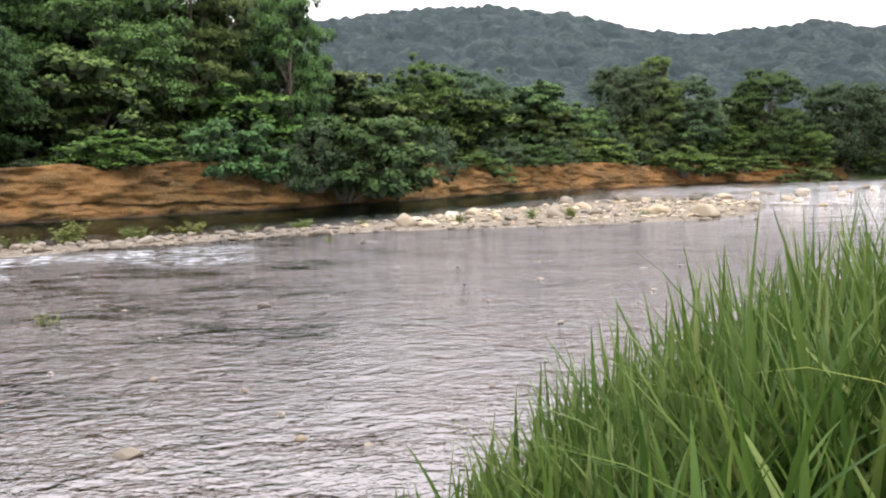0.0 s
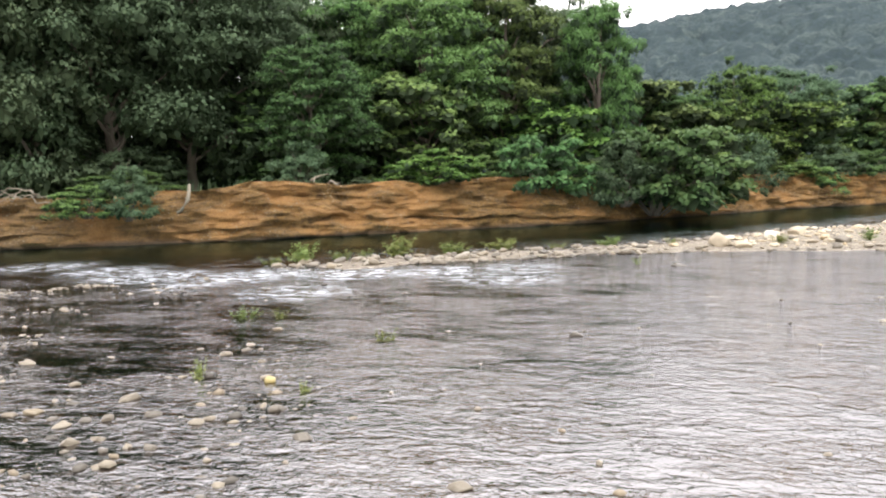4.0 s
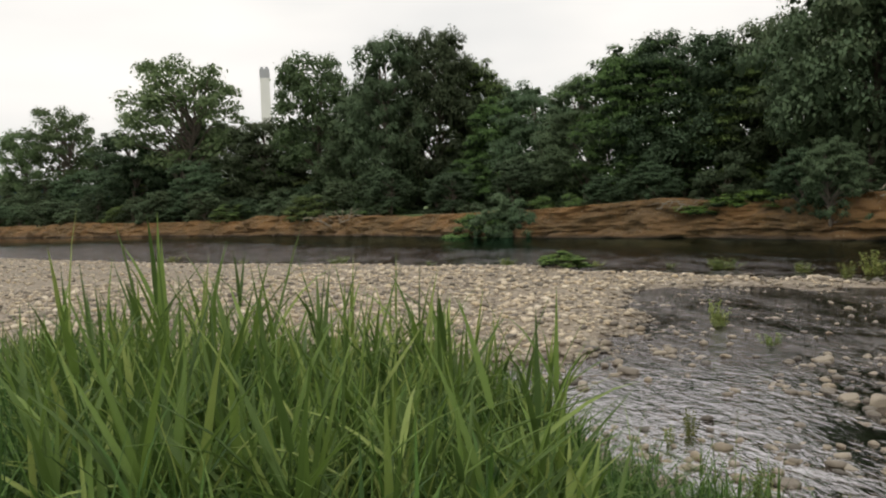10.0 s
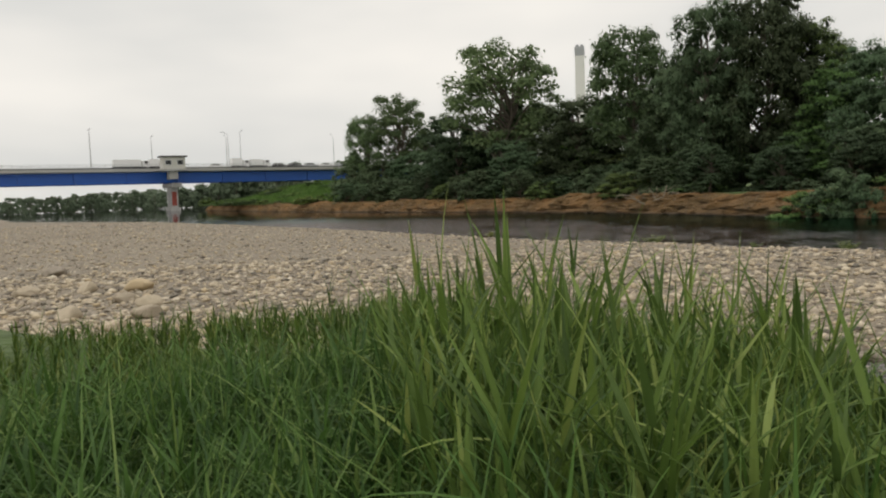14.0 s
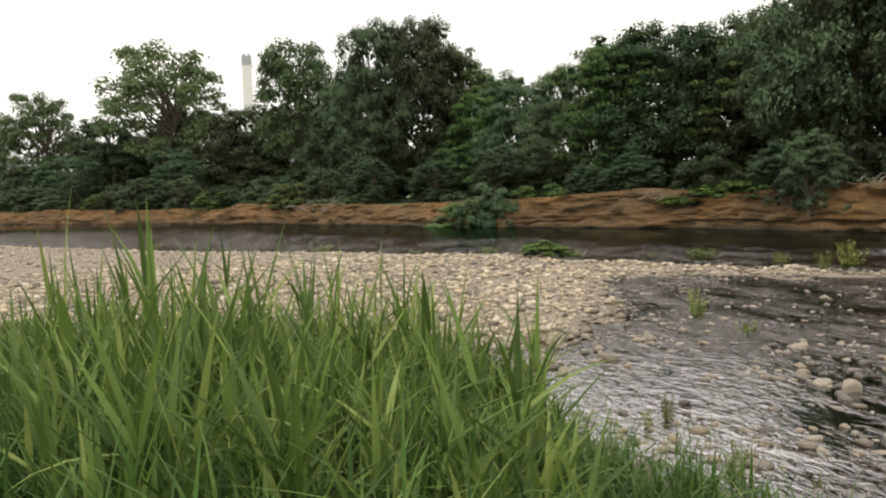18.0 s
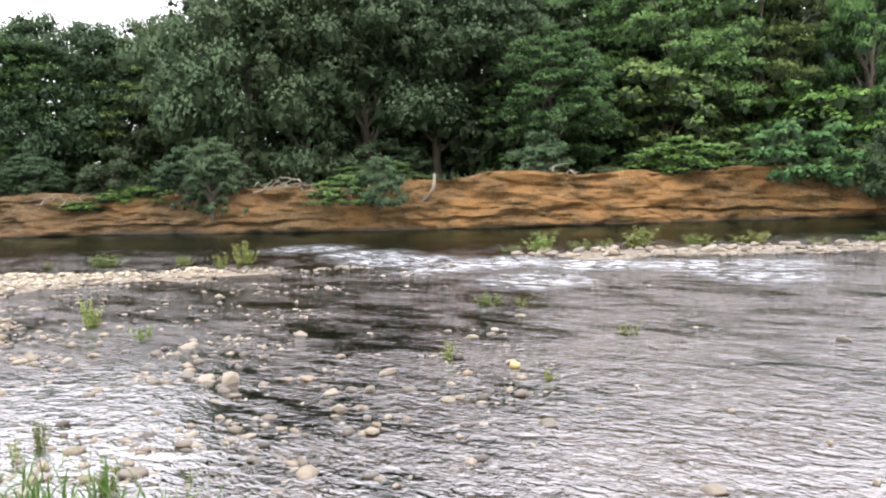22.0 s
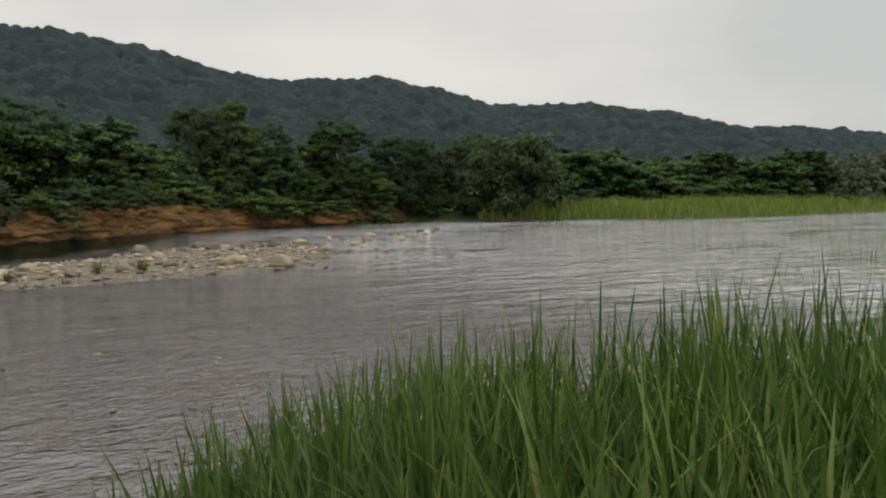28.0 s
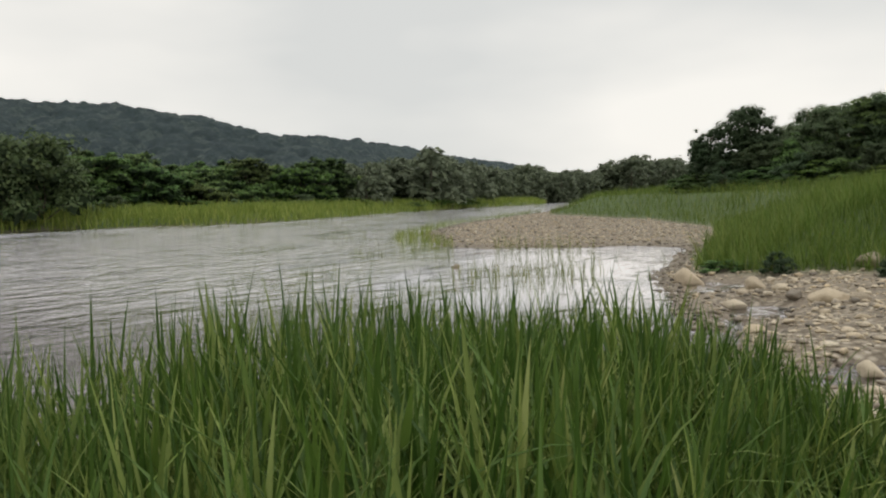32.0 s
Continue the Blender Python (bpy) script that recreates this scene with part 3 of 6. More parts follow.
def land(x, y):
    """Height of the ground, and how much of it is grassy soil."""
    x, y = np.asarray(x, float), np.asarray(y, float)
    f = inside_distance(x, y, FAR_LAND)
    nb = inside_distance(x, y, NEAR_LAND)
    ragged = smooth(-5.6, -7.5, x) * smooth(-24, -17, x) * smooth(0.2, 1.6, y)
    nb = nb + ragged * (0.95 * wobble(x, y, 1.25, 8) + 0.45 * wobble(x, y, 0.42, 3) - 0.35)
    mo = inside_distance(x, y, MOUND_LAND)
    isl = inside_distance(x, y, ISLAND)
    deep = smooth(9.5, 4.0, -f) * smooth(-70, -30, x) * smooth(14, 2, x)
    bed = -0.10 - 0.05 * wobble(x, y, 2.2) - 0.9 * deep - 0.35 * smooth(2.0, 12.0, np.minimum(-f, -nb)) * smooth(5, 15, x)
    z = np.where(nb > -1.5, np.maximum(bed, 0.05 * nb - 0.005 + 0.025 * wobble(x, y, 1.2)), bed)
    bar = np.minimum(0.07 * nb, 0.18 + 0.05 * wobble(x, y, 5.0)) * (1 - 0.6 * smooth(17, 24, x))
    z = np.where(nb > 0, np.maximum(bar, 0.0) + 0.015 * wobble(x, y, 0.9) + 0.01, z)
    # hollows that hold water on the stony shore
    shore = smooth(7, 8.5, x) * smooth(17, 15, x) * smooth(-4, -2, y)
    z = np.where((nb > 0) & (mo < 0.2), z - 0.13 * shore * smooth(0.0, 0.45, wobble(x, y, 0.8, 7)) * smooth(3.2, 1.2, nb), z)
    # the grassy bank under the viewer
    under = smooth(-6.3, -4.6, x) * smooth(7.5, 4.5, x)
    z = np.where(nb > 0, z + under * 0.42 * smooth(0.1, 1.6, nb), z)
    behind = smooth(2.5, 9, -y) * smooth(-8, -3, x) * smooth(18, 8, x)
    z = z + np.where(nb > 0, behind * 0.8, 0)
    z = np.where((mo > 0) & (nb > 0), z + 1.5 * smooth(0, 5.5, mo) + 1.3 * smooth(4, 24, mo), z)
    z = np.where(isl > -1.2, np.maximum(z, np.minimum(0.035 * isl, 0.05) + 0.02 * wobble(x, y, 1.1) - 0.01 + 0.03 * smooth(-1.5, 2.5, x) * smooth(0, 0.8, isl)), z)
    high = bank_height(x, y)
    high = high + 3.4 * smooth(3, 22, f) * smooth(-88, -108, x) * smooth(-230, -190, x)
    z = np.where(f > 0, np.maximum(np.where(f > 2.2, high - 0.05, -0.9 + 0.2 * f), z * 0 - 0.9), z)
    z = np.where((f > 0) & (x > 34), np.minimum(high, 0.3 * f - 0.05), z)
    z = np.where(f > 12, high + hill_height(x, y), z)
    soil = np.where(f > 0, 1.0, 0.0)
    soil = np.maximum(soil, np.where(nb > 0, under * smooth(0.25, 0.7, nb), 0))
    soil = np.maximum(soil, np.where((mo > 0) & (nb > 0), smooth(0.0, 0.8, mo), 0))
    soil = np.maximum(soil, np.where(nb > 0, behind, 0))
    wet = np.where(f > 0, 0, np.maximum(smooth(0.06, -0.02, z), 0))
    return z, soil, wet, f, nb, isl


def polar_sheet(r0, r1, rings, fine=0.5):
    a = np.concatenate([np.arange(-100, 142, fine), np.arange(142, 260, 4.0)])
    r = np.geomspace(r0, r1, rings)
    bb, rr = np.meshgrid(np.radians(a), r, indexing="ij")
    x, y = -rr * np.sin(bb), rr * np.cos(bb)
    n, m = len(a), rings
    i, j = np.meshgrid(np.arange(n), np.arange(m - 1), indexing="ij")
    k = (i + 1) % n
    faces = np.stack([i * m + j, i * m + j + 1, k * m + j + 1, k * m + j], -1).reshape(-1, 4)
    return x.ravel(), y.ravel(), faces[:, ::-1], n, m


def build_ground():
    x, y, faces, n, m = polar_sheet(0.35, 2600, 270)
    z, soil, wet, *_ = land(x, y)
    verts = np.stack([x, y, z], -1)
    centre = len(verts)
    verts = np.vstack([verts, [[0, 0, float(np.mean(z[::m]))]]])
    me = mesh_from("ground", verts, faces, M_GROUND, True, {"soil": np.append(soil, 1), "wet": np.append(wet, 0)})
    thing("ground", "river gravel bed, gravel bars and grassy soil", "ground", kind="structure", data=me)


def build_water():
    x, y, faces, n, m = polar_sheet(1.2, 1500, 220)
    z, soil, wet, f, nb, isl = land(x, y)
    deep = smooth(10.5, 4.5, -f) * smooth(-80, -35, x) * smooth(20, 3, x)
    deep = np.maximum(deep, 0.85 * smooth(-45, -60, x))
    far = np.hypot(x, y)
    wide = smooth(3, 13, x) * smooth(6, 14, far)
    calm = np.maximum(0.85 * smooth(-50, -70, x), 0.85 * np.maximum(np.maximum(inside_blob(x, y, 17.5, 6.2, 6.5), inside_blob(x, y, 21.5, 7.5, 6.5)), inside_blob(x, y, 13.0, 4.0, 4.0)) + 0.42 * np.maximum(inside_blob(x, y, -5.8, 2.5, 2.0), inside_blob(x, y, -4.6, 2.2, 1.2)))
    calm = np.maximum(calm, 0.1 * deep * smooth(5, -5, x))
    foam = np.zeros_like(x)
    for cx, cy, r, s in ((-10.8, 11.9, 1.8, 0.85), (-8.6, 12.4, 1.8, 0.9), (-6.9, 12.8, 1.6, 0.9), (-12.4, 12.6, 1.6, 0.8), (-15.0, 13.2, 1.8, 0.6), (-5.2, 13.4, 1.6, 0.8),
                         (-3.8, 12.6, 1.6, 0.6), (-6.6, 10.4, 1.5, 0.6), (-9.0, 10.9, 1.3, 0.55), (-4.1, 14.2, 1.4, 0.6), (26, 45, 6, 0.8), (31, 50, 6, 0.9), (37, 51, 6, 0.9),
                         (22, 40, 5, 0.6), (42, 49, 5, 0.8), (18, 42, 5, 0.5), (34, 55, 5, 0.8), (30, 43, 5, 0.5)):
        foam = np.maximum(foam, s * inside_blob(x, y, cx, cy, r * 0.9))
    # Places of the painted tree reflections and dark algae.
    dark_patch = np.zeros_like(x)
    for cx, cy, r in ((-1.7, 5.7, 1.5), (-2.4, 6.9, 1.1), (-1.0, 5.0, 1.0), (-8.6, 6.0, 1.6), (-10.3, 4.6, 1.1), (-3.4, 3.3, 1.1), (-6.5, 6.5, 1.3), (-5.5, 4.6, 1.0), (-4.0, 3.9, 1.0), (-10.2, 6.2, 1.4),
                      (-4.6, 2.9, 0.9), (-12.2, 7.0, 1.2), (-7.6, 4.9, 0.9), (-2.2, 3.4, 0.8), (-6.0, 8.2, 1.2)):
        dark_patch = np.maximum(dark_patch, inside_blob(x, y, cx, cy, r * 1.3))
    me = mesh_from("river", np.stack([x, y, np.zeros_like(x)], -1), faces, M_WATER, True,
                   {"depth": deep, "calm": np.clip(calm, 0, 1), "foam": foam, "open": wide, "dark_patch": dark_patch})
    thing("river", "shallow clear rippling river, dark teal along the far bank", "water", kind="structure", data=me)


def inside_blob(x, y, cx, cy, r):
    d = np.hypot(x - cx, y - cy)
    return smooth(r, r * 0.35, d)


def resample(line, step):
    line = np.asarray(line, float)
    seg = np.hypot(*np.diff(line, axis=0).T)
    s = np.concatenate([[0], np.cumsum(seg)])
    t = np.arange(0, s[-1], step)
    return np.stack([np.interp(t, s, line[:, 0]), np.interp(t, s, line[:, 1])], -1)


def build_cut_bank():
    """The eroded clay face along the far bank, with gullies, ledges and undercuts."""
    line = resample([p for p in FAR_BANK if -165 < p[0] < 40], 0.17)
    for _ in range(30):
        line[1:-1] = 0.25 * line[:-2] + 0.5 * line[1:-1] + 0.25 * line[2:]
    d = np.gradient(line, axis=0)
    d /= np.linalg.norm(d, axis=1)[:, None]
    nrm = np.stack([-d[:, 1], d[:, 0]], -1)
    s = np.arange(len(line)) * 0.17
    x, y = line.T
    top = bank_height(x, y) + 0.03 + 0.22 * wobble(s, s * 0, 3.1) + 0.10 * wobble(s, s * 0, 0.9, 3)
    prof = np.concatenate([np.linspace(0, 0.86, 58), [0.9, 0.95, 1.0]])
    # hard layers that stand proud over washed-out ones: height, its wander, depth
    layers = [(0.22, 0.10, 0.22, 4.0), (0.44, 0.16, 0.11, 2.6), (0.66, 0.16, 0.05, 5.0), (0.85, 0.07, 0.04, 3.3)]
    ledges = [(h + w * wobble(s, s * 0, r, k + 1) + 0.05 * wobble(s, s * 0, 0.8, k + 4), a * smooth(-0.35, 0.4, wobble(s, s * 0, 2.1 + 0.5 * k, k + 9)))
              for k, (h, w, a, r) in enumerate(layers)]
    gully = np.clip(wobble(s, s * 0, 1.3, 12), 0, 1) ** 2
    vs, st, da = [], [], []
    for p in prof:
        z = -0.5 + (top + 0.5) * min(1.0, p / 0.86)
        q = np.clip(z / top, -0.3, 1.0)
        out = -0.55 + 1.5 * np.clip(q, 0, 1) ** 1.15
        for at, deep in ledges:
            over, below = q - at, at - q
            out = out - deep * 0.55 * np.where(over >= 0, np.exp(-over / 0.09), 0) + deep * np.where(below > 0, np.exp(-below / 0.10), 0)
        rough = np.array([0.85 * noise.fractal(Vector((a * 0.8, b * 0.8, c * 1.9)), 0.75, 2.1, 6) + 0.2 * noise.ridged_multi_fractal(Vector((a * 1.1, b * 1.1, c * 3.2)), 0.8, 2.2, 5, 1.0, 2.0)
                          for a, b, c in zip(x, y, z)])
        out = out + 0.55 * rough * smooth(-0.25, 0.1, q) + 0.45 * wobble(s, s * 0, 7.0, 6) + 0.35 * gully * smooth(0.2, 1.0, q)
        if p > 0.86:
            out = out + (p - 0.86) / 0.14 * 3.0
        vs.append(np.stack([x + nrm[:, 0] * out, y + nrm[:, 1] * out, z - (0.05 if p > 0.97 else 0)], -1))
        st.append(np.clip(smooth(-14, -27, x) * (1.05 - 0.45 * q) + 0.25 * smooth(-60, -45, x) * wobble(s, z * 3, 2.5, 3), 0, 1))
        # Mask of the damp foot and its painted undercut shade.
        da.append(smooth(0.16, 0.02, z + 0.06 * wobble(s, s * 0, 0.9)) * 0.8)
    n, m = len(line), len(prof)
    verts = np.stack(vs, 1).reshape(-1, 3)
    i, j = np.meshgrid(np.arange(n - 1), np.arange(m - 1), indexing="ij")
    faces = np.stack([i * m + j, (i + 1) * m + j, (i + 1) * m + j + 1, i * m + j + 1], -1).reshape(-1, 4)
    me = mesh_from("river_bank", verts, faces, M_CLAY, True, {"brownish": np.stack(st, 1).ravel(), "damp_shade": np.stack(da, 1).ravel()})
    thing("river_bank", "steep eroded orange clay bank with dark ledges", "river bank", kind="structure", data=me)


build_ground()
build_water()
build_cut_bank()


# ---- trees and shrubs ----
def leaves(centres, radii, count, size, rng, flat=0.75, droop=0.0, low=-0.35):
    """Kite-shaped folded leaves on the shells of many lumps: vertices and triangles."""
    n = len(centres) * count
    c, r = np.repeat(centres, count, axis=0), np.repeat(radii, count)
    d = rng.normal(size=(n, 3))
    d[:, 2] = np.where(d[:, 2] < low, np.abs(d[:, 2]), d[:, 2])
    d /= np.linalg.norm(d, axis=1)[:, None]
    reach = rng.uniform(0.5, 1.08, n) + np.where(rng.uniform(0, 1, n) < 0.1, rng.uniform(0.1, 0.4, n), 0.0)
    p = c + d * (r * reach)[:, None] * [1, 1, flat]
    nrm = d * 0.7 + rng.normal(size=(n, 3)) * 0.45 + [0, 0, 0.45]
    nrm /= np.linalg.norm(nrm, axis=1)[:, None]
    along = d * [1, 1, 0.2] + rng.normal(size=(n, 3)) * 0.7 - [0, 0, droop]
    along -= nrm * (along * nrm).sum(1)[:, None]
    along /= np.linalg.norm(along, axis=1)[:, None] + 1e-9
    side = np.cross(nrm, along)
    L = (size * rng.uniform(0.6, 1.35, n))[:, None]
    w = L * 0.36
    v = np.stack([p - along * L * 0.5, p + side * w - nrm * L * 0.08, p + along * L * 0.5 - [0, 0, 0.1] * L, p - side * w - nrm * L * 0.08], 1).reshape(-1, 3)
    b = np.arange(n)[:, None] * 4
    t = np.concatenate([b + [0, 2, 1], b + [0, 3, 2]])
    soft = d * 0.75 + nrm * 0.35 + [0, 0, 0.15]
    soft /= np.linalg.norm(soft, axis=1)[:, None]
    return v, t, np.repeat(soft, 4, axis=0)


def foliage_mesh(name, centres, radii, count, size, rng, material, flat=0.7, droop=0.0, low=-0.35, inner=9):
    """Leaves on every lump, over a sparse inside of leaves coloured dark for shade."""
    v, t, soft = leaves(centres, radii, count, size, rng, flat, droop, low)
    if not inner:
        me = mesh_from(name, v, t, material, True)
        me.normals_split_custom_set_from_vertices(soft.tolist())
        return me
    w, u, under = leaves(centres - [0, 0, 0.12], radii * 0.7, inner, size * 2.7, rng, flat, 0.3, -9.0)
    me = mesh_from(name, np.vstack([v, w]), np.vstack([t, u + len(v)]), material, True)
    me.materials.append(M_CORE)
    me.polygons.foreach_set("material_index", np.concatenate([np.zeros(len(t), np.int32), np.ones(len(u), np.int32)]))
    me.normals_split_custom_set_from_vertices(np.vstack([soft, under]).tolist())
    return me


def ico(level):
    bm = bmesh.new()
    bmesh.ops.create_icosphere(bm, subdivisions=level, radius=1.0)
    v = np.array([p.co for p in bm.verts])
    f = np.array([[q.index for q in t.verts] for t in bm.faces])
    bm.free()
    return v, f


ICO = {1: ico(1), 2: ico(2), 3: ico(3)}


def limb(a, b, r0, r1, rng, steps=6, bend=0.12):
    a, b = np.asarray(a, float), np.asarray(b, float)
    t = np.linspace(0, 1, steps)[:, None]
    p = a + (b - a) * t
    L = np.linalg.norm(b - a)
    p[1:-1] += rng.normal(size=(steps - 2, 3)) * L * bend * 0.4
    p[:, 2] += (np.sin(t[:, 0] * np.pi) * L * bend)
    return np.hstack([p, r0 + (r1 - r0) * t])


def make_tree(label, category, seed, lumps, count, size, material, shape="broad", flat=0.7, droop=0.0, trunks=1):
    """A tree 10 m high and 4 m in radius, at the origin."""
    rng = np.random.default_rng(seed)
    cs, rs = [], []
    for k in range(lumps):
        u = rng.uniform(0, 1)
        a = rng.uniform(0, 2 * np.pi)
        sprays = 1
        if shape == "tiers":
            z = 1.2 + u * 8.2
            reach = 3.0 * (1 - u) ** 0.6 + 0.9
            q = reach * rng.uniform(0.1, 1) ** 0.6
            r = rng.uniform(0.7, 1.1) * (1 - 0.35 * u)
            z += 0.06 * q
        elif shape == "airy":
            z = 3.2 + 6.2 * u
            reach = 3.6 * np.sin(np.clip((z - 1.5) / 9.0, 0, 1) * np.pi) ** 0.6
            q = reach * np.sqrt(rng.uniform(0.15, 1))
            r = rng.uniform(0.6, 1.05)
        else:
            z = 0.8 + 8.3 * u ** 0.85
            reach = 3.4 * np.sqrt(np.clip(1 - ((z - 4.2) / 5.6) ** 2, 0.03, 1)) * (1 + 0.16 * math.sin(3 * a + seed) + 0.12 * math.sin(5 * a - z + seed))
            q = reach * rng.uniform(0.2, 1) ** 0.45
            r = rng.uniform(0.75, 1.35)
            sprays = 5
        if sprays == 1:
            cs.append((q * np.cos(a), q * np.sin(a), z))
            rs.append(r)
            continue
        # a bough: small sprays that run outwards and sag at the tip
        span, drop = rng.uniform(0.9, 1.7), rng.uniform(0.1, 0.5)
        for s in np.linspace(-0.6, 0.6, sprays):
            o, w = s * span, rng.normal(0, 0.6)
            cs.append(((q + o) * np.cos(a) - w * np.sin(a), (q + o) * np.sin(a) + w * np.cos(a), z + rng.normal(0, 0.36) - drop * s - 0.35 * s * s))
            rs.append(rng.uniform(0.42, 0.86))
    cs, rs = np.array(cs), np.array(rs)
    root = thing("tree", label, category)
    lines = []
    lean = rng.normal(size=2) * 0.5
    for k in range(trunks):
        off = rng.normal(size=2) * (0.5 if trunks > 1 else 0)
        lines.append(limb((off[0] * 0.3, off[1] * 0.3, -0.6), (lean[0] + off[0] * 2, lean[1] + off[1] * 2, 8.6), 0.24 / trunks ** 0.4, 0.03, rng, 8, 0.03))
    main = lines[0]
    for c in cs[:: max(1, len(cs) // 26)]:
        z0 = np.clip(c[2] * 0.72 - 0.6, 0.8, 7.5)
        base = [np.interp(z0, main[:, 2], main[:, 0]), np.interp(z0, main[:, 2], main[:, 1]), z0]
        lines.append(limb(base, c, 0.09, 0.02, rng, 5, 0.08))
    v, f = tubes(lines, 6)
    part("trunk", mesh_from("trunk", v, f, M_BARK, True), root, "grey-brown trunk with spreading limbs")
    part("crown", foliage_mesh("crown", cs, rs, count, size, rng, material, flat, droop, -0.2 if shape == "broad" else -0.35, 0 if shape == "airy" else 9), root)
    return root


def make_bush(label, category, seed, lumps, count, size, material, flat=0.7):
    """A shrub 3 m high and 2 m in radius that reaches down to the ground."""
    rng = np.random.default_rng(seed)
    cs, rs, lines = [], [], []
    for k in range(lumps):
        a, u = rng.uniform(0, 2 * np.pi), rng.uniform(0, 1)
        z = 0.1 + 2.4 * u
        z *= 1 + 0.18 * math.sin(2 * a + seed)
        q = 1.75 * np.sqrt(max(0.02, 1 - (z / 3.1) ** 2)) * rng.uniform(0.3, 1.08) ** 0.5 * (1 + 0.2 * math.sin(3 * a + seed) + 0.15 * math.sin(7 * a))
        cs.append((q * np.cos(a), q * np.sin(a), z))
        rs.append(rng.uniform(0.22, 0.58))
    root = thing("bush", label, category)
    for c in cs[::4]:
        lines.append(limb((rng.normal() * 0.12, rng.normal() * 0.12, -0.3), c, 0.035, 0.008, rng, 5, 0.1))
    v, f = tubes(lines, 5)
    part("branchwork", mesh_from("branchwork", v, f, M_BARK, True), root, "thin brown branches")
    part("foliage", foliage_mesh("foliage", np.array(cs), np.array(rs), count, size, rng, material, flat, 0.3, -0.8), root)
    return root


PROTO = {
    "broad": [make_tree("tall dense broadleaf tree with green crown on the far bank", "tree", 11, 78, 110, 0.138, M_LEAF, flat=0.6, droop=0.25),
              make_tree("broad leafy green tree with layered boughs on the far bank", "tree", 12, 74, 115, 0.138, M_LEAF, flat=0.5, droop=0.2)],
    "dark": [make_tree("tall dark shady tree with dense crown on the far bank", "tree", 13, 80, 110, 0.135, M_DARK, flat=0.62, droop=0.25),
             make_tree("dark broadleaf tree hung with creepers on the far bank", "tree", 14, 78, 112, 0.135, M_DARK, flat=0.8, droop=0.5)],
    "fresh": [make_tree("young light green tree with layered leafy sprays", "tree", 35, 74, 112, 0.145, M_FRESH, flat=0.55, droop=0.3)],
    "tiers": [make_tree("upright green tree with tiers of feathery boughs", "tree", 15, 120, 170, 0.165, M_LEAF, "tiers", 0.5)],
    "airy": [make_tree("pale airy riverside tree with open rounded crown", "tree", 16, 120, 130, 0.22, M_PALE, "airy", 0.8, 0.3, 2),
             make_tree("slender open-crowned tree with bare limbs showing", "tree", 17, 96, 130, 0.22, M_PALE, "airy", 0.75, 0.3, 3)],
    "wood": [make_tree("rounded dark green tree of the wood upstream", "tree", 18, 50, 44, 0.3, M_WOOD, flat=0.7),
             make_tree("light green tree of the wood upstream", "tree", 19, 50, 44, 0.3, M_LEAF, flat=0.65),
             make_tree("tree overgrown with bright green creeper upstream", "tree", 26, 50, 46, 0.3, M_VINE, flat=0.75)],
    "creeper": [make_tree("tree smothered in bright green creeper by the river", "tree", 44, 64, 84, 0.17, M_VINE, flat=0.7, droop=0.4)],
    "shade": [make_tree("rounded dark green tree close behind the bank", "tree", 20, 46, 84, 0.18, M_DARK, flat=0.65, droop=0.2)],
    "bush": [make_bush("dense green shrub hanging over the clay bank", "bush", 21, 70, 100, 0.13, M_LEAF, 0.7),
             make_bush("leafy dark shrub on the edge of the bank", "bush", 22, 66, 100, 0.125, M_DARK, 0.7)],
    "vine": [make_bush("mound of bright green creeper leaves", "bush", 23, 66, 80, 0.16, M_VINE, 0.6),
             make_bush("rounded shrub covered in light green vines", "bush", 24, 62, 80, 0.15, M_VINE, 0.7)],
    "spray": [make_bush("light green shrub with long leafy sprays over the clay", "bush", 36, 74, 90, 0.17, M_FRESH, 0.55)],
    "pale": [make_bush("soft grey-green willow bush at the water's edge", "bush", 25, 70, 110, 0.13, M_PALE, 0.85)],
}
USED = {k: 0 for k in PROTO}
plant_rng = random.Random(5)


HAZE = {"upstream": [], "downstream": []}


def far_tree(side, bearing, distance, height, radius, lift=0.0):
    """Notes a tree of the distant woods: place, height over the ground, radius."""
    x, y = polar(bearing, distance)
    HAZE[side].append((x, y, float(land(np.array([x]), np.array([y]))[0][0]) + lift, max(height, 1.6 * radius), radius))


def build_far_wood(side, label, seed):
    """Trees too far off to be told apart, as one wood of trunks and leafy crowns."""
    rng = np.random.default_rng(seed)
    vs, ts, ns, lines, base = [], [], [], [], 0
    for x, y, z, h, r in HAZE[side]:
        k = 46
        u, a = rng.uniform(0, 1, k), rng.uniform(0, 2 * np.pi, k)
        q = np.sqrt(np.clip(1 - ((0.92 * u - 0.3) / 0.64) ** 2, 0.03, 1)) * rng.uniform(0.3, 1, k) ** 0.5 * r * 0.85
        c = np.stack([x + q * np.cos(a), y + q * np.sin(a), z + h * (0.92 * u - 0.02)], -1)
        v, t, soft = leaves(c, rng.uniform(0.16, 0.32, k) * r, 26, 0.17 * r, rng, 0.75)
        vs.append(v)
        ts.append(t + base)
        ns.append(soft)
        base += len(v)
        lines.append([(x, y, z - 0.5, 0.02 * h), (x, y, z + 0.4 * h, 0.015 * h), (x, y, z + 0.8 * h, 0.006 * h)])
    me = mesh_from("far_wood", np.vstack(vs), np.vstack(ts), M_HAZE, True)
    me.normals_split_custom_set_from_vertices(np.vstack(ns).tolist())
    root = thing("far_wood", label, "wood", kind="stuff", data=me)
    v, f = tubes(lines, 5)
    part("trunks", mesh_from("trunks", v, f, M_BARK, True), root, kind="stuff")


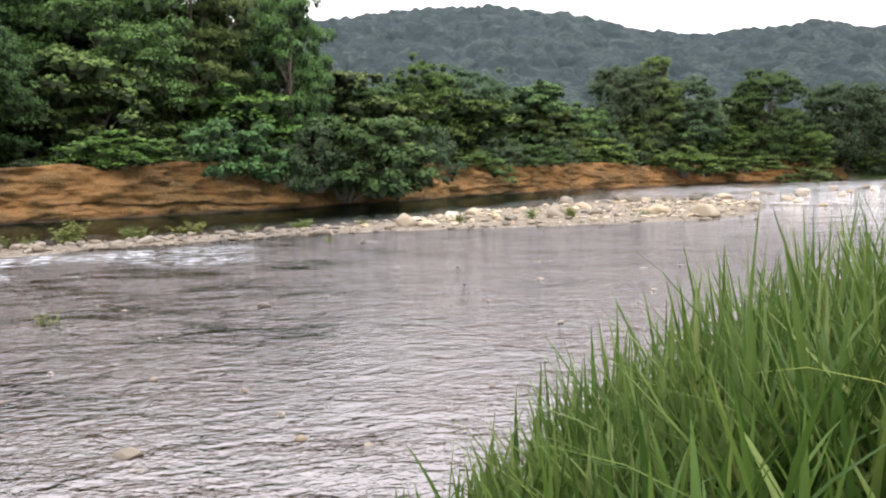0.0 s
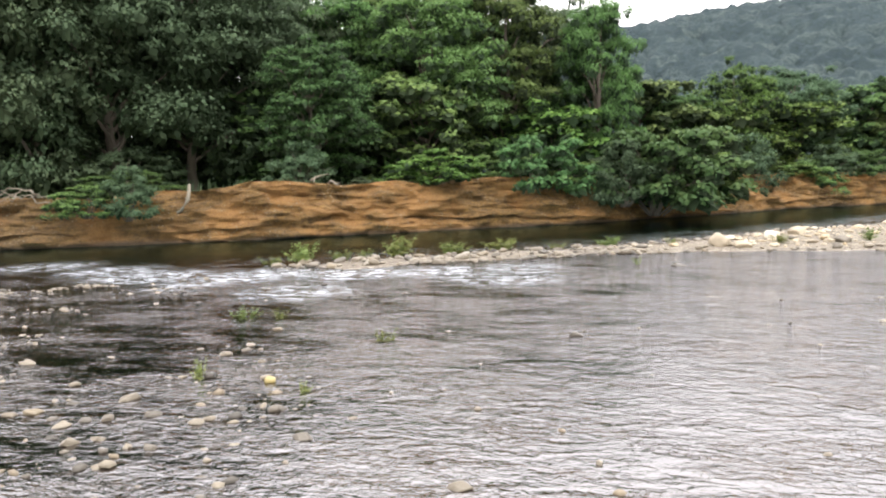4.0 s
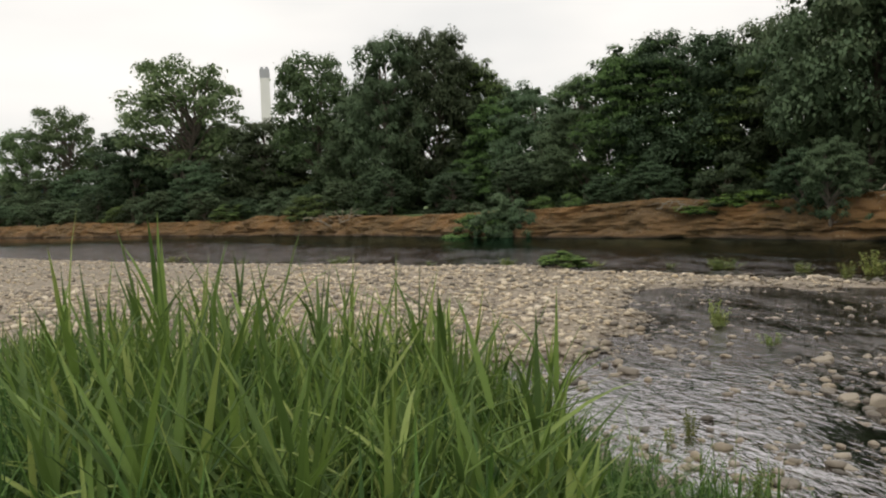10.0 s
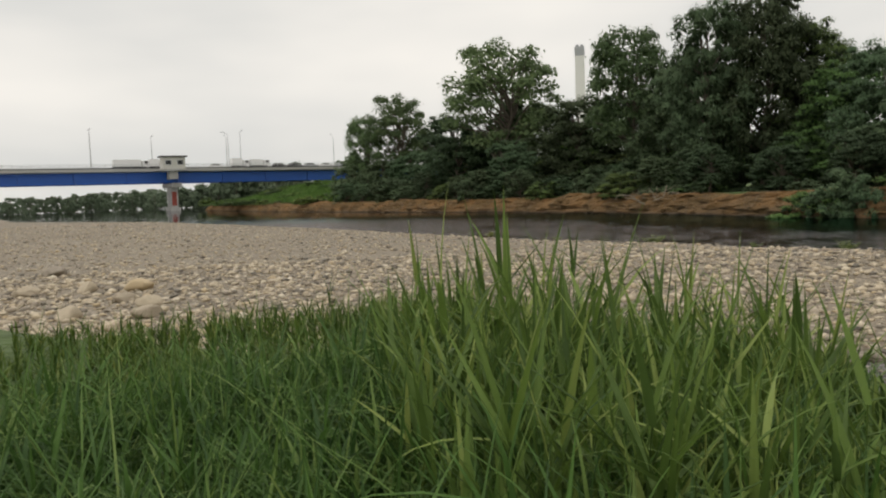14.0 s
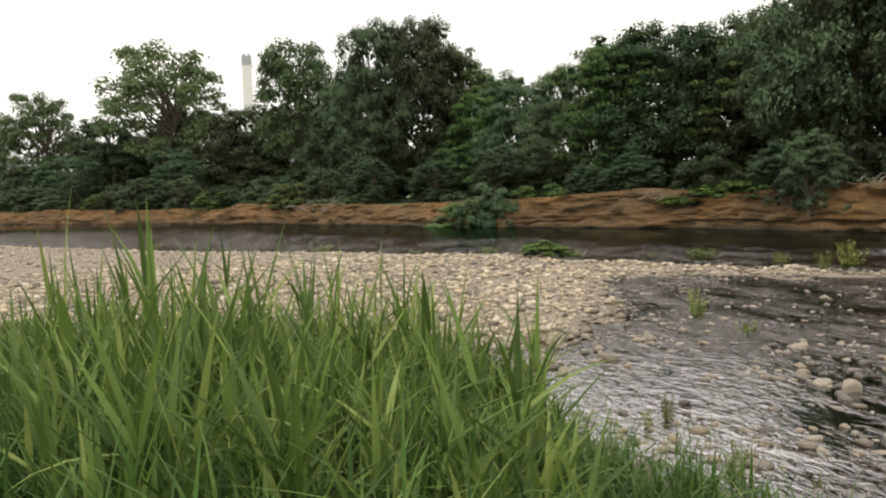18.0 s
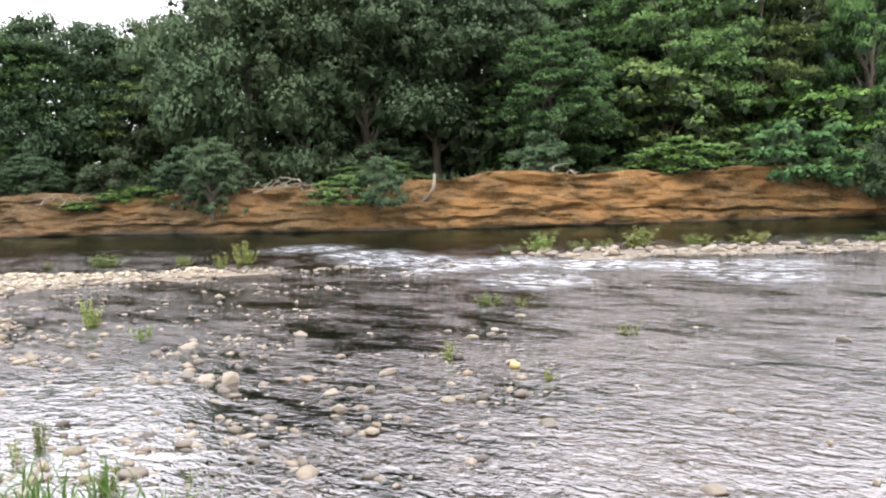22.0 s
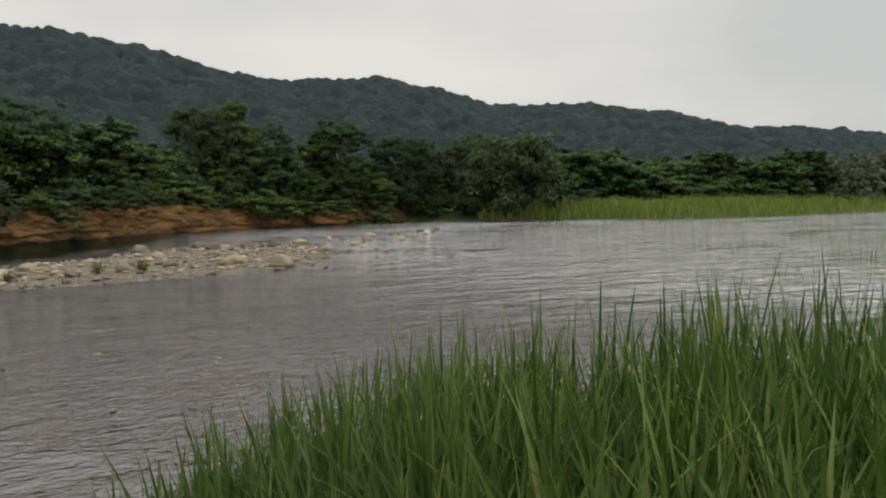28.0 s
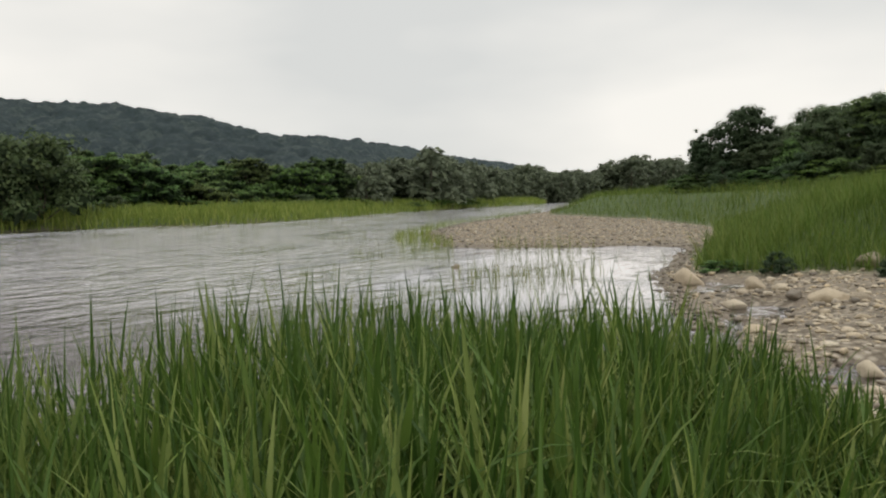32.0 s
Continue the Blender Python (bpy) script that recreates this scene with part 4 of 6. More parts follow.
def plant(kind, bearing, distance, height, radius, lift=0.0):
    """Sets a tree or bush by its bearing and distance from the origin; the height is over the ground there."""
    x, y = polar(bearing, distance)
    z = float(land(np.array([x]), np.array([y]))[0][0])
    f = float(inside_distance(np.array([x]), np.array([y]), FAR_LAND)[0])
    if -2.5 < f < 2.6:
        z = float(bank_height(x, y)) - 0.05
    k = USED[kind]
    USED[kind] += 1
    proto = PROTO[kind][k % len(PROTO[kind])]
    tree = kind in ("broad", "dark", "fresh", "creeper", "tiers", "airy", "wood", "shade")
    if not tree:
        radius = max(radius, height / 1.5)
    if tree and height < 2.1 * radius:
        # a low crown stands in the undergrowth, its foot below the land's surface
        lift, height = lift + height - 2.1 * radius, 2.1 * radius
    sx, sz = (radius / 4.0, height / 10.0) if tree else (radius / 2.0, height / 3.0)
    m = pose(x, y, z + lift, 0, 0, plant_rng.uniform(0, 360)) @ Matrix.Diagonal((sx, sx * plant_rng.uniform(0.9, 1.1), sz, 1))
    if k < len(PROTO[kind]):
        proto.matrix_basis = m
        return proto
    return copy_thing(proto, m)


# big trees of the far bank: kind, bearing, distance, height, radius
for row in (
        ("fresh", 30.8, 33.5, 6.3, 2.6), ("broad", 22.5, 39.5, 9.8, 3.9), ("broad", 17.2, 42, 11.2, 3.8), ("broad", 10.4, 41, 9.7, 2.5),
        ("fresh", 5.0, 46, 8.0, 3.4), ("broad", 28.6, 42, 9.4, 3.6), ("dark", 26.6, 45, 10.4, 4.0), ("dark", 33, 43, 11.5, 4.3), ("dark", 39, 38, 12.2, 4.6),
        ("dark", 44, 37, 12.0, 4.4), ("dark", 49, 36, 12.4, 4.4), ("dark", 53.0, 35.5, 12.0, 3.8), ("dark", 14, 46, 10.2, 3.8), ("wood", 27.8, 51, 9.6, 4.2), ("wood", 31, 50, 9.6, 4.2), ("broad", 19.8, 45, 10.8, 4.0), ("broad", 24.6, 46, 11.2, 4.2), ("dark", 36, 46, 13.0, 4.8),
        ("dark", 46.5, 42, 13.0, 5.0), ("broad", 60.8, 42, 7.7, 3.4), ("dark", 64.5, 41, 7.7, 3.6), ("broad", 67.7, 41, 7.3, 3.4), ("dark", 71.0, 45, 7.4, 3.2),
        ("dark", 57.5, 41, 8.0, 3.0), ("dark", 74.5, 50, 8.0, 3.0), ("broad", 77, 56, 8.4, 3.2),
        ("dark", 82.0, 59, 12.4, 3.5), ("dark", 85.2, 58, 13.0, 3.2), ("broad", 79.0, 60, 10.4, 3.2), ("airy", 90.6, 68, 14.0, 4.3), ("dark", 87.5, 66, 9.5, 3.6),
        ("airy", 99.8, 80, 16.2, 6.0), ("shade", 99.0, 73, 5.6, 2.8), ("shade", 101.3, 74, 5.2, 2.6), ("shade", 100.2, 72, 4.4, 2.6), ("shade", 97.6, 72, 4.6, 2.6), ("shade", 102.8, 78, 4.8, 2.6), ("dark", 94, 76, 9.0, 4.4), ("dark", 97.5, 84, 9.0, 4.5), ("dark", 103, 84, 9.0, 4.2), ("dark", 91, 78, 8.5, 4.5),
        ("airy", 109.6, 106, 8.0, 2.9), ("airy", 107.3, 106, 8.4, 2.9), ("dark", 106.5, 103, 5.6, 3.2), ("dark", 110.3, 107, 5.0, 3.2), ("dark", 108.4, 104, 5.2, 3.4), ("dark", 105, 110, 6.2, 3.4),
        # upstream along the bank
        ("creeper", 1.2, 48, 6.6, 2.8), ("dark", -2.5, 53, 6.6, 2.9), ("creeper", -5.5, 57, 6.2, 3.0), ("broad", -8.2, 57, 4.8, 3.2), ("creeper", -10.8, 62, 6.6, 3.2),
        ("dark", -13.2, 66, 7.4, 3.0), ("tiers", -15.6, 66, 9.0, 2.9), ("dark", -17.6, 68, 7.0, 3.2), ("creeper", -20.2, 69, 6.0, 3.6),
        ("broad", -22.8, 72, 7.0, 3.6), ("creeper", -25.2, 73, 5.8, 3.8), ("dark", -27.4, 77, 6.2, 3.6), ("creeper", -29.5, 78, 5.6, 3.6), ("dark", -31.5, 82, 7.0, 3.8),
        ("pale", -34.2, 77, 5.6, 3.4), ("pale", -36.0, 76, 4.2, 2.8), ("dark", -33.0, 86, 7.6, 4.0)):
    plant(*row)

# second rows and undergrowth, close behind the bank's edge
fill = random.Random(8)
edge = resample([p for p in FAR_BANK if -165 < p[0] < 36], 2.6)
for i, (ex, ey) in enumerate(edge):
    b, d = math.degrees(math.atan2(-ex, ey)), math.hypot(ex, ey)
    if b > 121:
        continue
    if b > 111.5:
        if i % 2 == 0:
            plant("vine", b, d + fill.uniform(5.0, 14.0), fill.uniform(0.9, 2.0), fill.uniform(2.0, 3.2))
        continue
    dark = 26 < b < 112
    if 20 < b < 104 and i % 2:
        plant("wood", b + fill.uniform(-0.6, 0.6), d + fill.uniform(19, 24), fill.uniform(5.5, 7.0), fill.uniform(3.6, 4.4), -1.0)
    if b > 74 and i % 2 == 0:
        plant("shade", b + fill.uniform(-0.4, 0.4), d + fill.uniform(4.5, 7.0), fill.uniform(3.6, 5.6), fill.uniform(2.0, 2.7))
        if i % 4 == 0:
            continue
    if b > 45 and fill.random() < 0.6:
        if i % 2 == 0:
            plant("shade", b + fill.uniform(-1, 1), d + fill.uniform(8, 11), fill.uniform(4.8, 6.4), fill.uniform(2.8, 3.6))
        plant("shade", b + fill.uniform(-1, 1), d + fill.uniform(13, 18), fill.uniform(4.6, 6.2), fill.uniform(3.2, 4.0), -0.8)
        continue
    plant(fill.choice(["bush", "bush", "vine"] if not dark else ["bush", "bush", "bush", "shade"]), b + fill.uniform(-0.5, 0.5), d + fill.uniform(3.0, 4.6),
          fill.uniform(1.6, 2.9) * (fill.uniform(0.7, 1.6) if b > 65 else 1.0), fill.uniform(1.5, 2.3))
    if i % 2 == 0:
        plant("shade" if b > 40 else "wood", b + fill.uniform(-1, 1), d + fill.uniform(8, 11), fill.uniform(4.8, 6.4), fill.uniform(2.8, 3.6))
    elif b > 20:
        plant("shade" if b > 40 else "wood", b + fill.uniform(-1, 1), d + fill.uniform(13, 17), fill.uniform(5.5, 7.0), fill.uniform(3.2, 4.0))
# shrubs that hang over the clay
for row in (("spray", 6.2, 33.2, 3.5, 2.5, -1.1), ("spray", 4.6, 35.4, 3.0, 2.2, -1.0), ("bush", 8.4, 32.2, 2.8, 1.7, -0.8), ("bush", 3.4, 36.4, 3.6, 2.3, -1.1), ("spray", 14.6, 31.6, 2.2, 1.2, -0.5), ("bush", 43.4, 27.4, 1.9, 1.2, -0.7), ("bush", 46.0, 28.0, 1.8, 1.2, -0.6),
            ("shade", 55.2, 29.8, 5.6, 1.7, -1.2), ("shade", 66.6, 36.4, 4.6, 2.0, -0.6), ("vine", 60.2, 33.6, 2.8, 2.0, -0.4), ("shade", 57.0, 31.2, 4.8, 1.6, -0.9), ("shade", 70.0, 38.4, 4.0, 1.7, -0.6),
            ("bush", 0.5, 42.5, 3.6, 2.3, -1.0), ("bush", -3.5, 47, 3.2, 2.0, -0.9), ("bush", -12.5, 57.8, 3.8, 2.4, -0.9), ("vine", -17.5, 61, 3.2, 2.4, -0.7), ("vine", -21.5, 63.6, 3.4, 2.6, -0.6),
            ("bush", -25.5, 67.5, 3.4, 2.6, -0.8), ("shade", 76.8, 38.6, 3.4, 1.4, -1.6), ("bush", 77.6, 38.6, 2.8, 1.6, -1.5), ("bush", 78.6, 39.4, 2.8, 1.7, -1.5), ("bush", 76.0, 37.6, 2.2, 1.2, -1.3), ("bush", 86, 52, 2.4, 2.2, -0.7), ("bush", 88.5, 54, 2.0, 2.0, -0.6), ("bush", 73.2, 40.4, 3.0, 1.6, -0.8)):
    plant(*row)

# woods upstream beyond the reeds
woods = random.Random(21)
for k in range(92):
    b = -35.5 - 40 * (k + woods.uniform(0, 0.8)) / 92
    near = np.interp(-b, [35, 45, 55, 65, 72, 80], [92, 96, 108, 150, 230, 270])
    row = (b, near + woods.uniform(0, 38), woods.uniform(5.0, 8.6) * (1.1 if b < -66 else 1.0), woods.uniform(3.8, 5.6) * (1.2 if b < -60 else 1.0))
    if b < -56:
        far_tree("upstream", *row)
    else:
        plant("wood", *row)
for k in range(22):
    b = -36 - 30 * (k + woods.uniform(0, 0.8)) / 22
    near = np.interp(-b, [35, 45, 55, 66], [84, 88, 100, 150])
    plant(woods.choice(["vine", "bush", "vine"]), b, near + woods.uniform(0, 6), woods.uniform(1.4, 2.6), woods.uniform(2.0, 3.4))
for k in range(44):
    far_tree("upstream", -66 - 17 * (k + woods.uniform(0, 0.8)) / 44, woods.uniform(250, 330), woods.uniform(5.5, 9), woods.uniform(5.5, 8))
build_far_wood("upstream", "grey-green wood along the distant river bend, haze in its leaf colour", 28)
# low wood on the near bank's mound
for row in (("dark", -82.4, 62, 4.6, 1.9), ("dark", -84.7, 60, 5.2, 2.2), ("dark", -86.8, 59, 4.0, 2.6), ("broad", -88.6, 57, 3.6, 2.8), ("dark", -90.5, 56, 4.2, 2.8),
            ("broad", -92.3, 55, 4.4, 2.8), ("dark", -94.3, 54, 5.0, 2.8), ("dark", -96.5, 54, 6, 3), ("dark", -85.6, 66, 4.0, 3), ("dark", -89.5, 66, 4.6, 3.2), ("dark", -93.2, 64, 5.4, 3.2),
            ("bush", -81.8, 60, 2.4, 1.9), ("bush", -83.4, 58, 2.4, 2.0), ("vine", -85.2, 57, 2.0, 2.2), ("bush", -86.6, 55, 2.4, 2.4),
            ("bush", -88.0, 54, 2.4, 2.4), ("vine", -89.6, 53, 2.2, 2.2), ("bush", -91.2, 52, 2.6, 2.4), ("bush", -92.8, 51, 2.4, 2.2), ("vine", -94.4, 50, 2.4, 2.2), ("bush", -80.8, 64, 2.4, 1.8)):
    plant(*row)


def build_bare_tree(bearing, distance, height):
    """A dead tree with a spread of leafless twigs."""
    rng = np.random.default_rng(27)
    x, y = polar(bearing, distance)
    root = thing("bare_tree", "leafless pale dead tree rising above the wood", "tree", place=(x, y, float(land(np.array([x]), np.array([y]))[0][0])))
    trunk = limb((0, 0, -0.3), (0.2, 0.1, height * 0.8), 0.10, 0.04, rng, 7, 0.02)
    v, f = tubes([trunk], 6)
    part("trunk", mesh_from("trunk", v, f, M_TWIG, True), root)
    for k in range(9):
        a, s = rng.uniform(0, 6.28), rng.uniform(0.5, 0.98)
        base = trunk[int(s * 6), :3]
        tip = base + [math.cos(a) * rng.uniform(0.4, 0.9), math.sin(a) * rng.uniform(0.4, 0.9), rng.uniform(0.7, 1.3)]
        lines = [limb(base, tip, 0.035, 0.012, rng, 6, 0.1)]
        for i in range(5):
            q = lines[0][rng.integers(2, 6), :3]
            lines.append(limb(q, q + rng.normal(size=3) * [0.3, 0.3, 0.15] + [0, 0, 0.4], 0.014, 0.006, rng, 4, 0.1))
        v, f = tubes(lines, 5)
        part("bough", mesh_from("bough", v, f, M_TWIG, True), root)


build_bare_tree(-89.0, 60, 5.6)


# ---- wooded hills: thousands of rounded crowns ----
def lumps_mesh(name, places, sizes, level, material, rng, rough=0.22, smooth_faces=True, facets=0):
    """Many uneven rounded lumps in one mesh; sizes are half-axes."""
    v0, f0 = ICO[level]
    n, k = len(places), len(v0)
    a = rng.uniform(0, 2 * np.pi, n)
    bumps = 1 + rough * np.sin(v0[None] @ rng.normal(size=(n, 3, 1)) * 2.6 + rng.uniform(0, 6, (n, 1, 1))) + rough * 0.5 * rng.normal(size=(n, k, 1))
    v = v0[None] * bumps
    for _ in range(facets):
        flat = rng.normal(size=(n, 1, 3))
        flat /= np.linalg.norm(flat, axis=2, keepdims=True)
        over = (v * flat).sum(2, keepdims=True) - rng.uniform(0.5, 0.85, (n, 1, 1))
        v = v - np.maximum(over, 0) * flat
    v = v * np.asarray(sizes)[:, None]
    ca, sa = np.cos(a)[:, None], np.sin(a)[:, None]
    v = np.stack([v[..., 0] * ca - v[..., 1] * sa, v[..., 0] * sa + v[..., 1] * ca, v[..., 2]], -1) + np.asarray(places)[:, None]
    f = f0[None] + (np.arange(n) * k)[:, None, None]
    return mesh_from(name, v.reshape(-1, 3), f.reshape(-1, 3), material, smooth_faces)


def build_hill_woods():
    rng = np.random.default_rng(31)
    a = np.arange(-89, 31, 0.22)
    r = np.geomspace(150, 900, 190)
    bb, rr = np.meshgrid(np.radians(a), r, indexing="ij")
    x, y = -(rr * np.sin(bb)).ravel(), (rr * np.cos(bb)).ravel()
    z, f = land(x, y)[0], inside_distance(x, y, FAR_LAND)
    crown = np.array([noise.voronoi(Vector((p * 0.13, q * 0.13, 0.0)))[0][0] for p, q in zip(x, y)])
    crown2 = np.array([noise.fractal(Vector((p * 0.16, q * 0.16, 3.0)), 0.8, 2.1, 3) for p, q in zip(x, y)])
    lift = 0.6 + 6.8 * np.sqrt(np.clip(1 - 1.3 * crown ** 2, 0, 1)) + 2.0 * crown2
    z = np.where(f > 18, z - 2.5 + (lift + 2.5) * smooth(20, 75, f), -4.0)
    m = len(r)
    i, j = np.meshgrid(np.arange(len(a) - 1), np.arange(m - 1), indexing="ij")
    faces = np.stack([i * m + j, i * m + j + 1, (i + 1) * m + j + 1, (i + 1) * m + j], -1).reshape(-1, 4)[:, ::-1]
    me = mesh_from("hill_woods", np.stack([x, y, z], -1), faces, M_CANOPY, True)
    thing("hill_woods", "dark blue-green woods covering the far hills, haze in their colour", "woods", kind="stuff", data=me)


build_hill_woods()
# treeline far downstream, beyond the bridge
beyond = random.Random(33)
for k in range(110):
    b = 108 + 36 * (k + beyond.uniform(0, 0.9)) / 110
    tall = np.interp(b, [108, 118, 124, 128, 134, 144], [10.5, 10, 8, 6, 5, 3.6])
    far_tree("downstream", b, beyond.uniform(330, 400), tall * beyond.uniform(0.6, 1.15), tall * beyond.uniform(0.55, 0.8), 0.3)


# ---- bridge, its traffic, and the chimney far behind ----
M_BLUE = plain_material("blue_painted_steel", (0.013, 0.10, 0.44), 0.45, 0.2, 0.4)
M_CONC = plain_material("weathered_concrete", (0.46, 0.45, 0.43), 0.9, 0.3, 0.8)
M_ASPH = plain_material("dark_road_edge", (0.10, 0.10, 0.10), 0.9, 0.2, 1.0)
M_RAIL = plain_material("pale_steel_rail", (0.52, 0.53, 0.53), 0.5, 0.1, 2.0)
M_WHITE = plain_material("white_vehicle_paint", (0.78, 0.78, 0.77), 0.4, 0.06, 1.0)
M_SILVER = plain_material("silver_grey_paint", (0.40, 0.41, 0.43), 0.35, 0.08, 1.0)
M_BLACK = plain_material("black_rubber_and_glass", (0.02, 0.02, 0.022), 0.35, 0.1, 1.0)
M_REDRUST = plain_material("faded_red_paint", (0.34, 0.075, 0.055), 0.85, 0.4, 1.2)
M_CREAM = plain_material("cream_plaster", (0.62, 0.60, 0.55), 0.85, 0.12, 0.6)
# White chimney paint, lightened further to stand in for haze.
M_PAINT = plain_material("hazed_chimney_paint", (0.82, 0.81, 0.78), 0.8, 0.08, 0.1)
M_ROOF = plain_material("dark_flat_roof", (0.08, 0.075, 0.07), 0.8, 0.2, 0.8)
DECK = 11.0
BRIDGE = Matrix.Translation((-181.8, -118.6, 0)) @ Matrix.Rotation(math.atan2(55.5, -57.5), 4, "Z")


def bm_new():
    return bmesh.new()


def at_bridge(ob, x, y, z, turn=0.0):
    ob.matrix_world = BRIDGE @ pose(x, y, z, 0, 0, turn)
    return ob


def build_bridge():
    br = at_bridge(thing("bridge", "long blue steel girder road bridge on a concrete pier", "bridge"), 0, 0, 0)
    for x in range(-96, 150, 12):
        for y in (-4.2, 4.2):
            bm = box(bm_new(), x + 6, y, DECK - 2.35, 11.96, 0.35, 2.7, 0.04)
            box(bm, x + 6, y, DECK - 3.72, 11.96, 0.8, 0.08)
            box(bm, x + 0.2, y, DECK - 2.35, 0.12, 0.6, 2.6)
            solid("girder", bm, M_BLUE, br)
        solid("deck_slab", box(bm_new(), x + 6, 0, DECK - 0.5, 12.0, 12.4, 0.7, 0.05), M_CONC, br)
        solid("kerb", box(bm_new(), x + 6, 6.0, DECK - 0.02, 11.98, 0.4, 0.26, 0.03), M_ASPH, br)
        solid("kerb", box(bm_new(), x + 6, -6.0, DECK - 0.02, 11.98, 0.4, 0.26, 0.03), M_ASPH, br)
        for y in (-6.0, 6.0):
            bm = bm_new()
            for k in range(6):
                box(bm, x + 1 + 2 * k, y, DECK + 0.55, 0.09, 0.09, 0.9)
            for z in (0.45, 0.72, 1.0):
                box(bm, x + 6, y, DECK + z, 11.98, 0.07, 0.07)
            solid("guard_rail", bm, M_RAIL, br)
    # pier: cap, shaft, footing
    bm = bm_new()
    box(bm, 0, 0, DECK - 4.35, 2.6, 11.0, 1.1, 0.12)
    solid("pier_cap", bm, M_CONC, br)
    solid("pier_shaft", box(bm_new(), 0, 0, 2.9, 1.9, 4.6, 7.9, 0.35), M_CONC, br)
    solid("pier_footing", box(bm_new(), 0, 0, -0.4, 2.7, 5.6, 2.6, 0.15), M_CONC, br)
    solid("painted_mark", box(bm_new(), -0.1, -2.31, 3.2, 1.2, 0.02, 3.6), M_REDRUST, br, "faded red paint on the pier")
    solid("painted_mark", box(bm_new(), 0.96, 0.3, 3.4, 0.02, 2.2, 3.8), M_REDRUST, br, "faded red paint on the pier")
    for x in (-94, 152):
        solid("abutment", box(bm_new(), x, 0, DECK - 5.2, 3.0, 12.4, 10.4, 0.1), M_CONC, br)
    # gauge house on the pier
    hut = at_bridge(thing("gauge_house", "small cream gauge house with flat dark roof on the bridge pier", "building"), -1.4, -8.2, DECK - 0.3, 180)
    solid("floor_slab", box(bm_new(), 0, -0.6, -0.35, 7.4, 4.2, 0.4, 0.04), M_CONC, hut)
    solid("bracket", box(bm_new(), 0, -0.9, -1.6, 2.2, 3.0, 2.1, 0.2), M_CONC, hut)
    solid("wall", box(bm_new(), 0, 0, 1.35, 5.6, 3.0, 3.0, 0.04), M_CREAM, hut)
    solid("roof", box(bm_new(), 0, 0, 3.02, 6.6, 4.0, 0.34, 0.05), M_ROOF, hut)
    for x in (-1.5, 1.4):
        w = solid("window", box(bm_new(), x, 1.51, 1.5, 1.5, 0.08, 1.2, 0.02), M_RAIL, hut)
        solid("pane", box(bm_new(), x, 1.56, 1.5, 1.3, 0.03, 1.0), M_BLACK, w)
    bm = bm_new()
    for k in range(8):
        box(bm, -3.5 + k, 1.4, 0.4, 0.06, 0.06, 1.1)
    box(bm, 0, 1.4, 0.95, 7.2, 0.06, 0.06)
    solid("guard_rail", bm, M_RAIL, hut)


def build_lamp(x, y, turn, height):
    ob = at_bridge(thing("street_lamp", "tall grey street lamp on the bridge", "street lamp", "lamps on the bridge"), x, y, DECK - 0.1, turn)
    v, f = tubes([[(0, 0, 0, 0.13), (0, 0, height * 0.5, 0.10), (0, 0, height * 0.9, 0.07), (0.25, 0, height * 0.97, 0.06), (1.5, 0, height, 0.05)]], 8)
    part("pole", mesh_from("pole", v, f, M_RAIL, True), ob)
    solid("lamp_head", box(bm_new(), 1.7, 0, height, 0.8, 0.3, 0.16, 0.05), M_SILVER, ob)
    solid("base_plate", box(bm_new(), 0, 0, 0.15, 0.5, 0.5, 0.3, 0.04), M_CONC, ob)


def wheel_set(ob, xs, half, r):
    for x in xs:
        for y in (-half, half):
            bm = bm_new()
            bmesh.ops.create_cone(bm, cap_ends=True, segments=14, radius1=r, radius2=r, depth=0.28, matrix=pose(x, y, r, 90))
            w = solid("wheel", bm, M_BLACK, ob, "black tyre")
            bm = bm_new()
            bmesh.ops.create_cone(bm, cap_ends=True, segments=10, radius1=r * 0.5, radius2=r * 0.45, depth=0.06, matrix=pose(x, y + math.copysign(0.15, y), r, 90))
            solid("rim", bm, M_SILVER, w)


def build_truck(x, y, length, height, label):
    ob = at_bridge(thing("truck", label, "truck", "traffic on the bridge"), x, y, DECK - 0.1)
    solid("cargo_box", box(bm_new(), -0.9, 0, 0.9 + height / 2, length - 2.2, 2.3, height, 0.05), M_WHITE, ob)
    cab = solid("cab", box(bm_new(), length / 2 - 0.85, 0, 1.5, 1.7, 2.1, 1.9, 0.2), M_WHITE, ob)
    solid("windscreen", box(bm_new(), length / 2 + 0.01, 0, 1.95, 0.06, 1.8, 0.7, 0.02), M_BLACK, cab)
    solid("side_window", box(bm_new(), length / 2 - 0.75, 1.06, 1.95, 0.8, 0.04, 0.6), M_BLACK, cab)
    solid("side_window", box(bm_new(), length / 2 - 0.75, -1.06, 1.95, 0.8, 0.04, 0.6), M_BLACK, cab)
    solid("chassis", box(bm_new(), -0.1, 0, 0.7, length - 0.4, 1.6, 0.3, 0.03), M_BLACK, ob)
    wheel_set(ob, (-length / 2 + 1.2, length / 2 - 1.2), 1.0, 0.45)


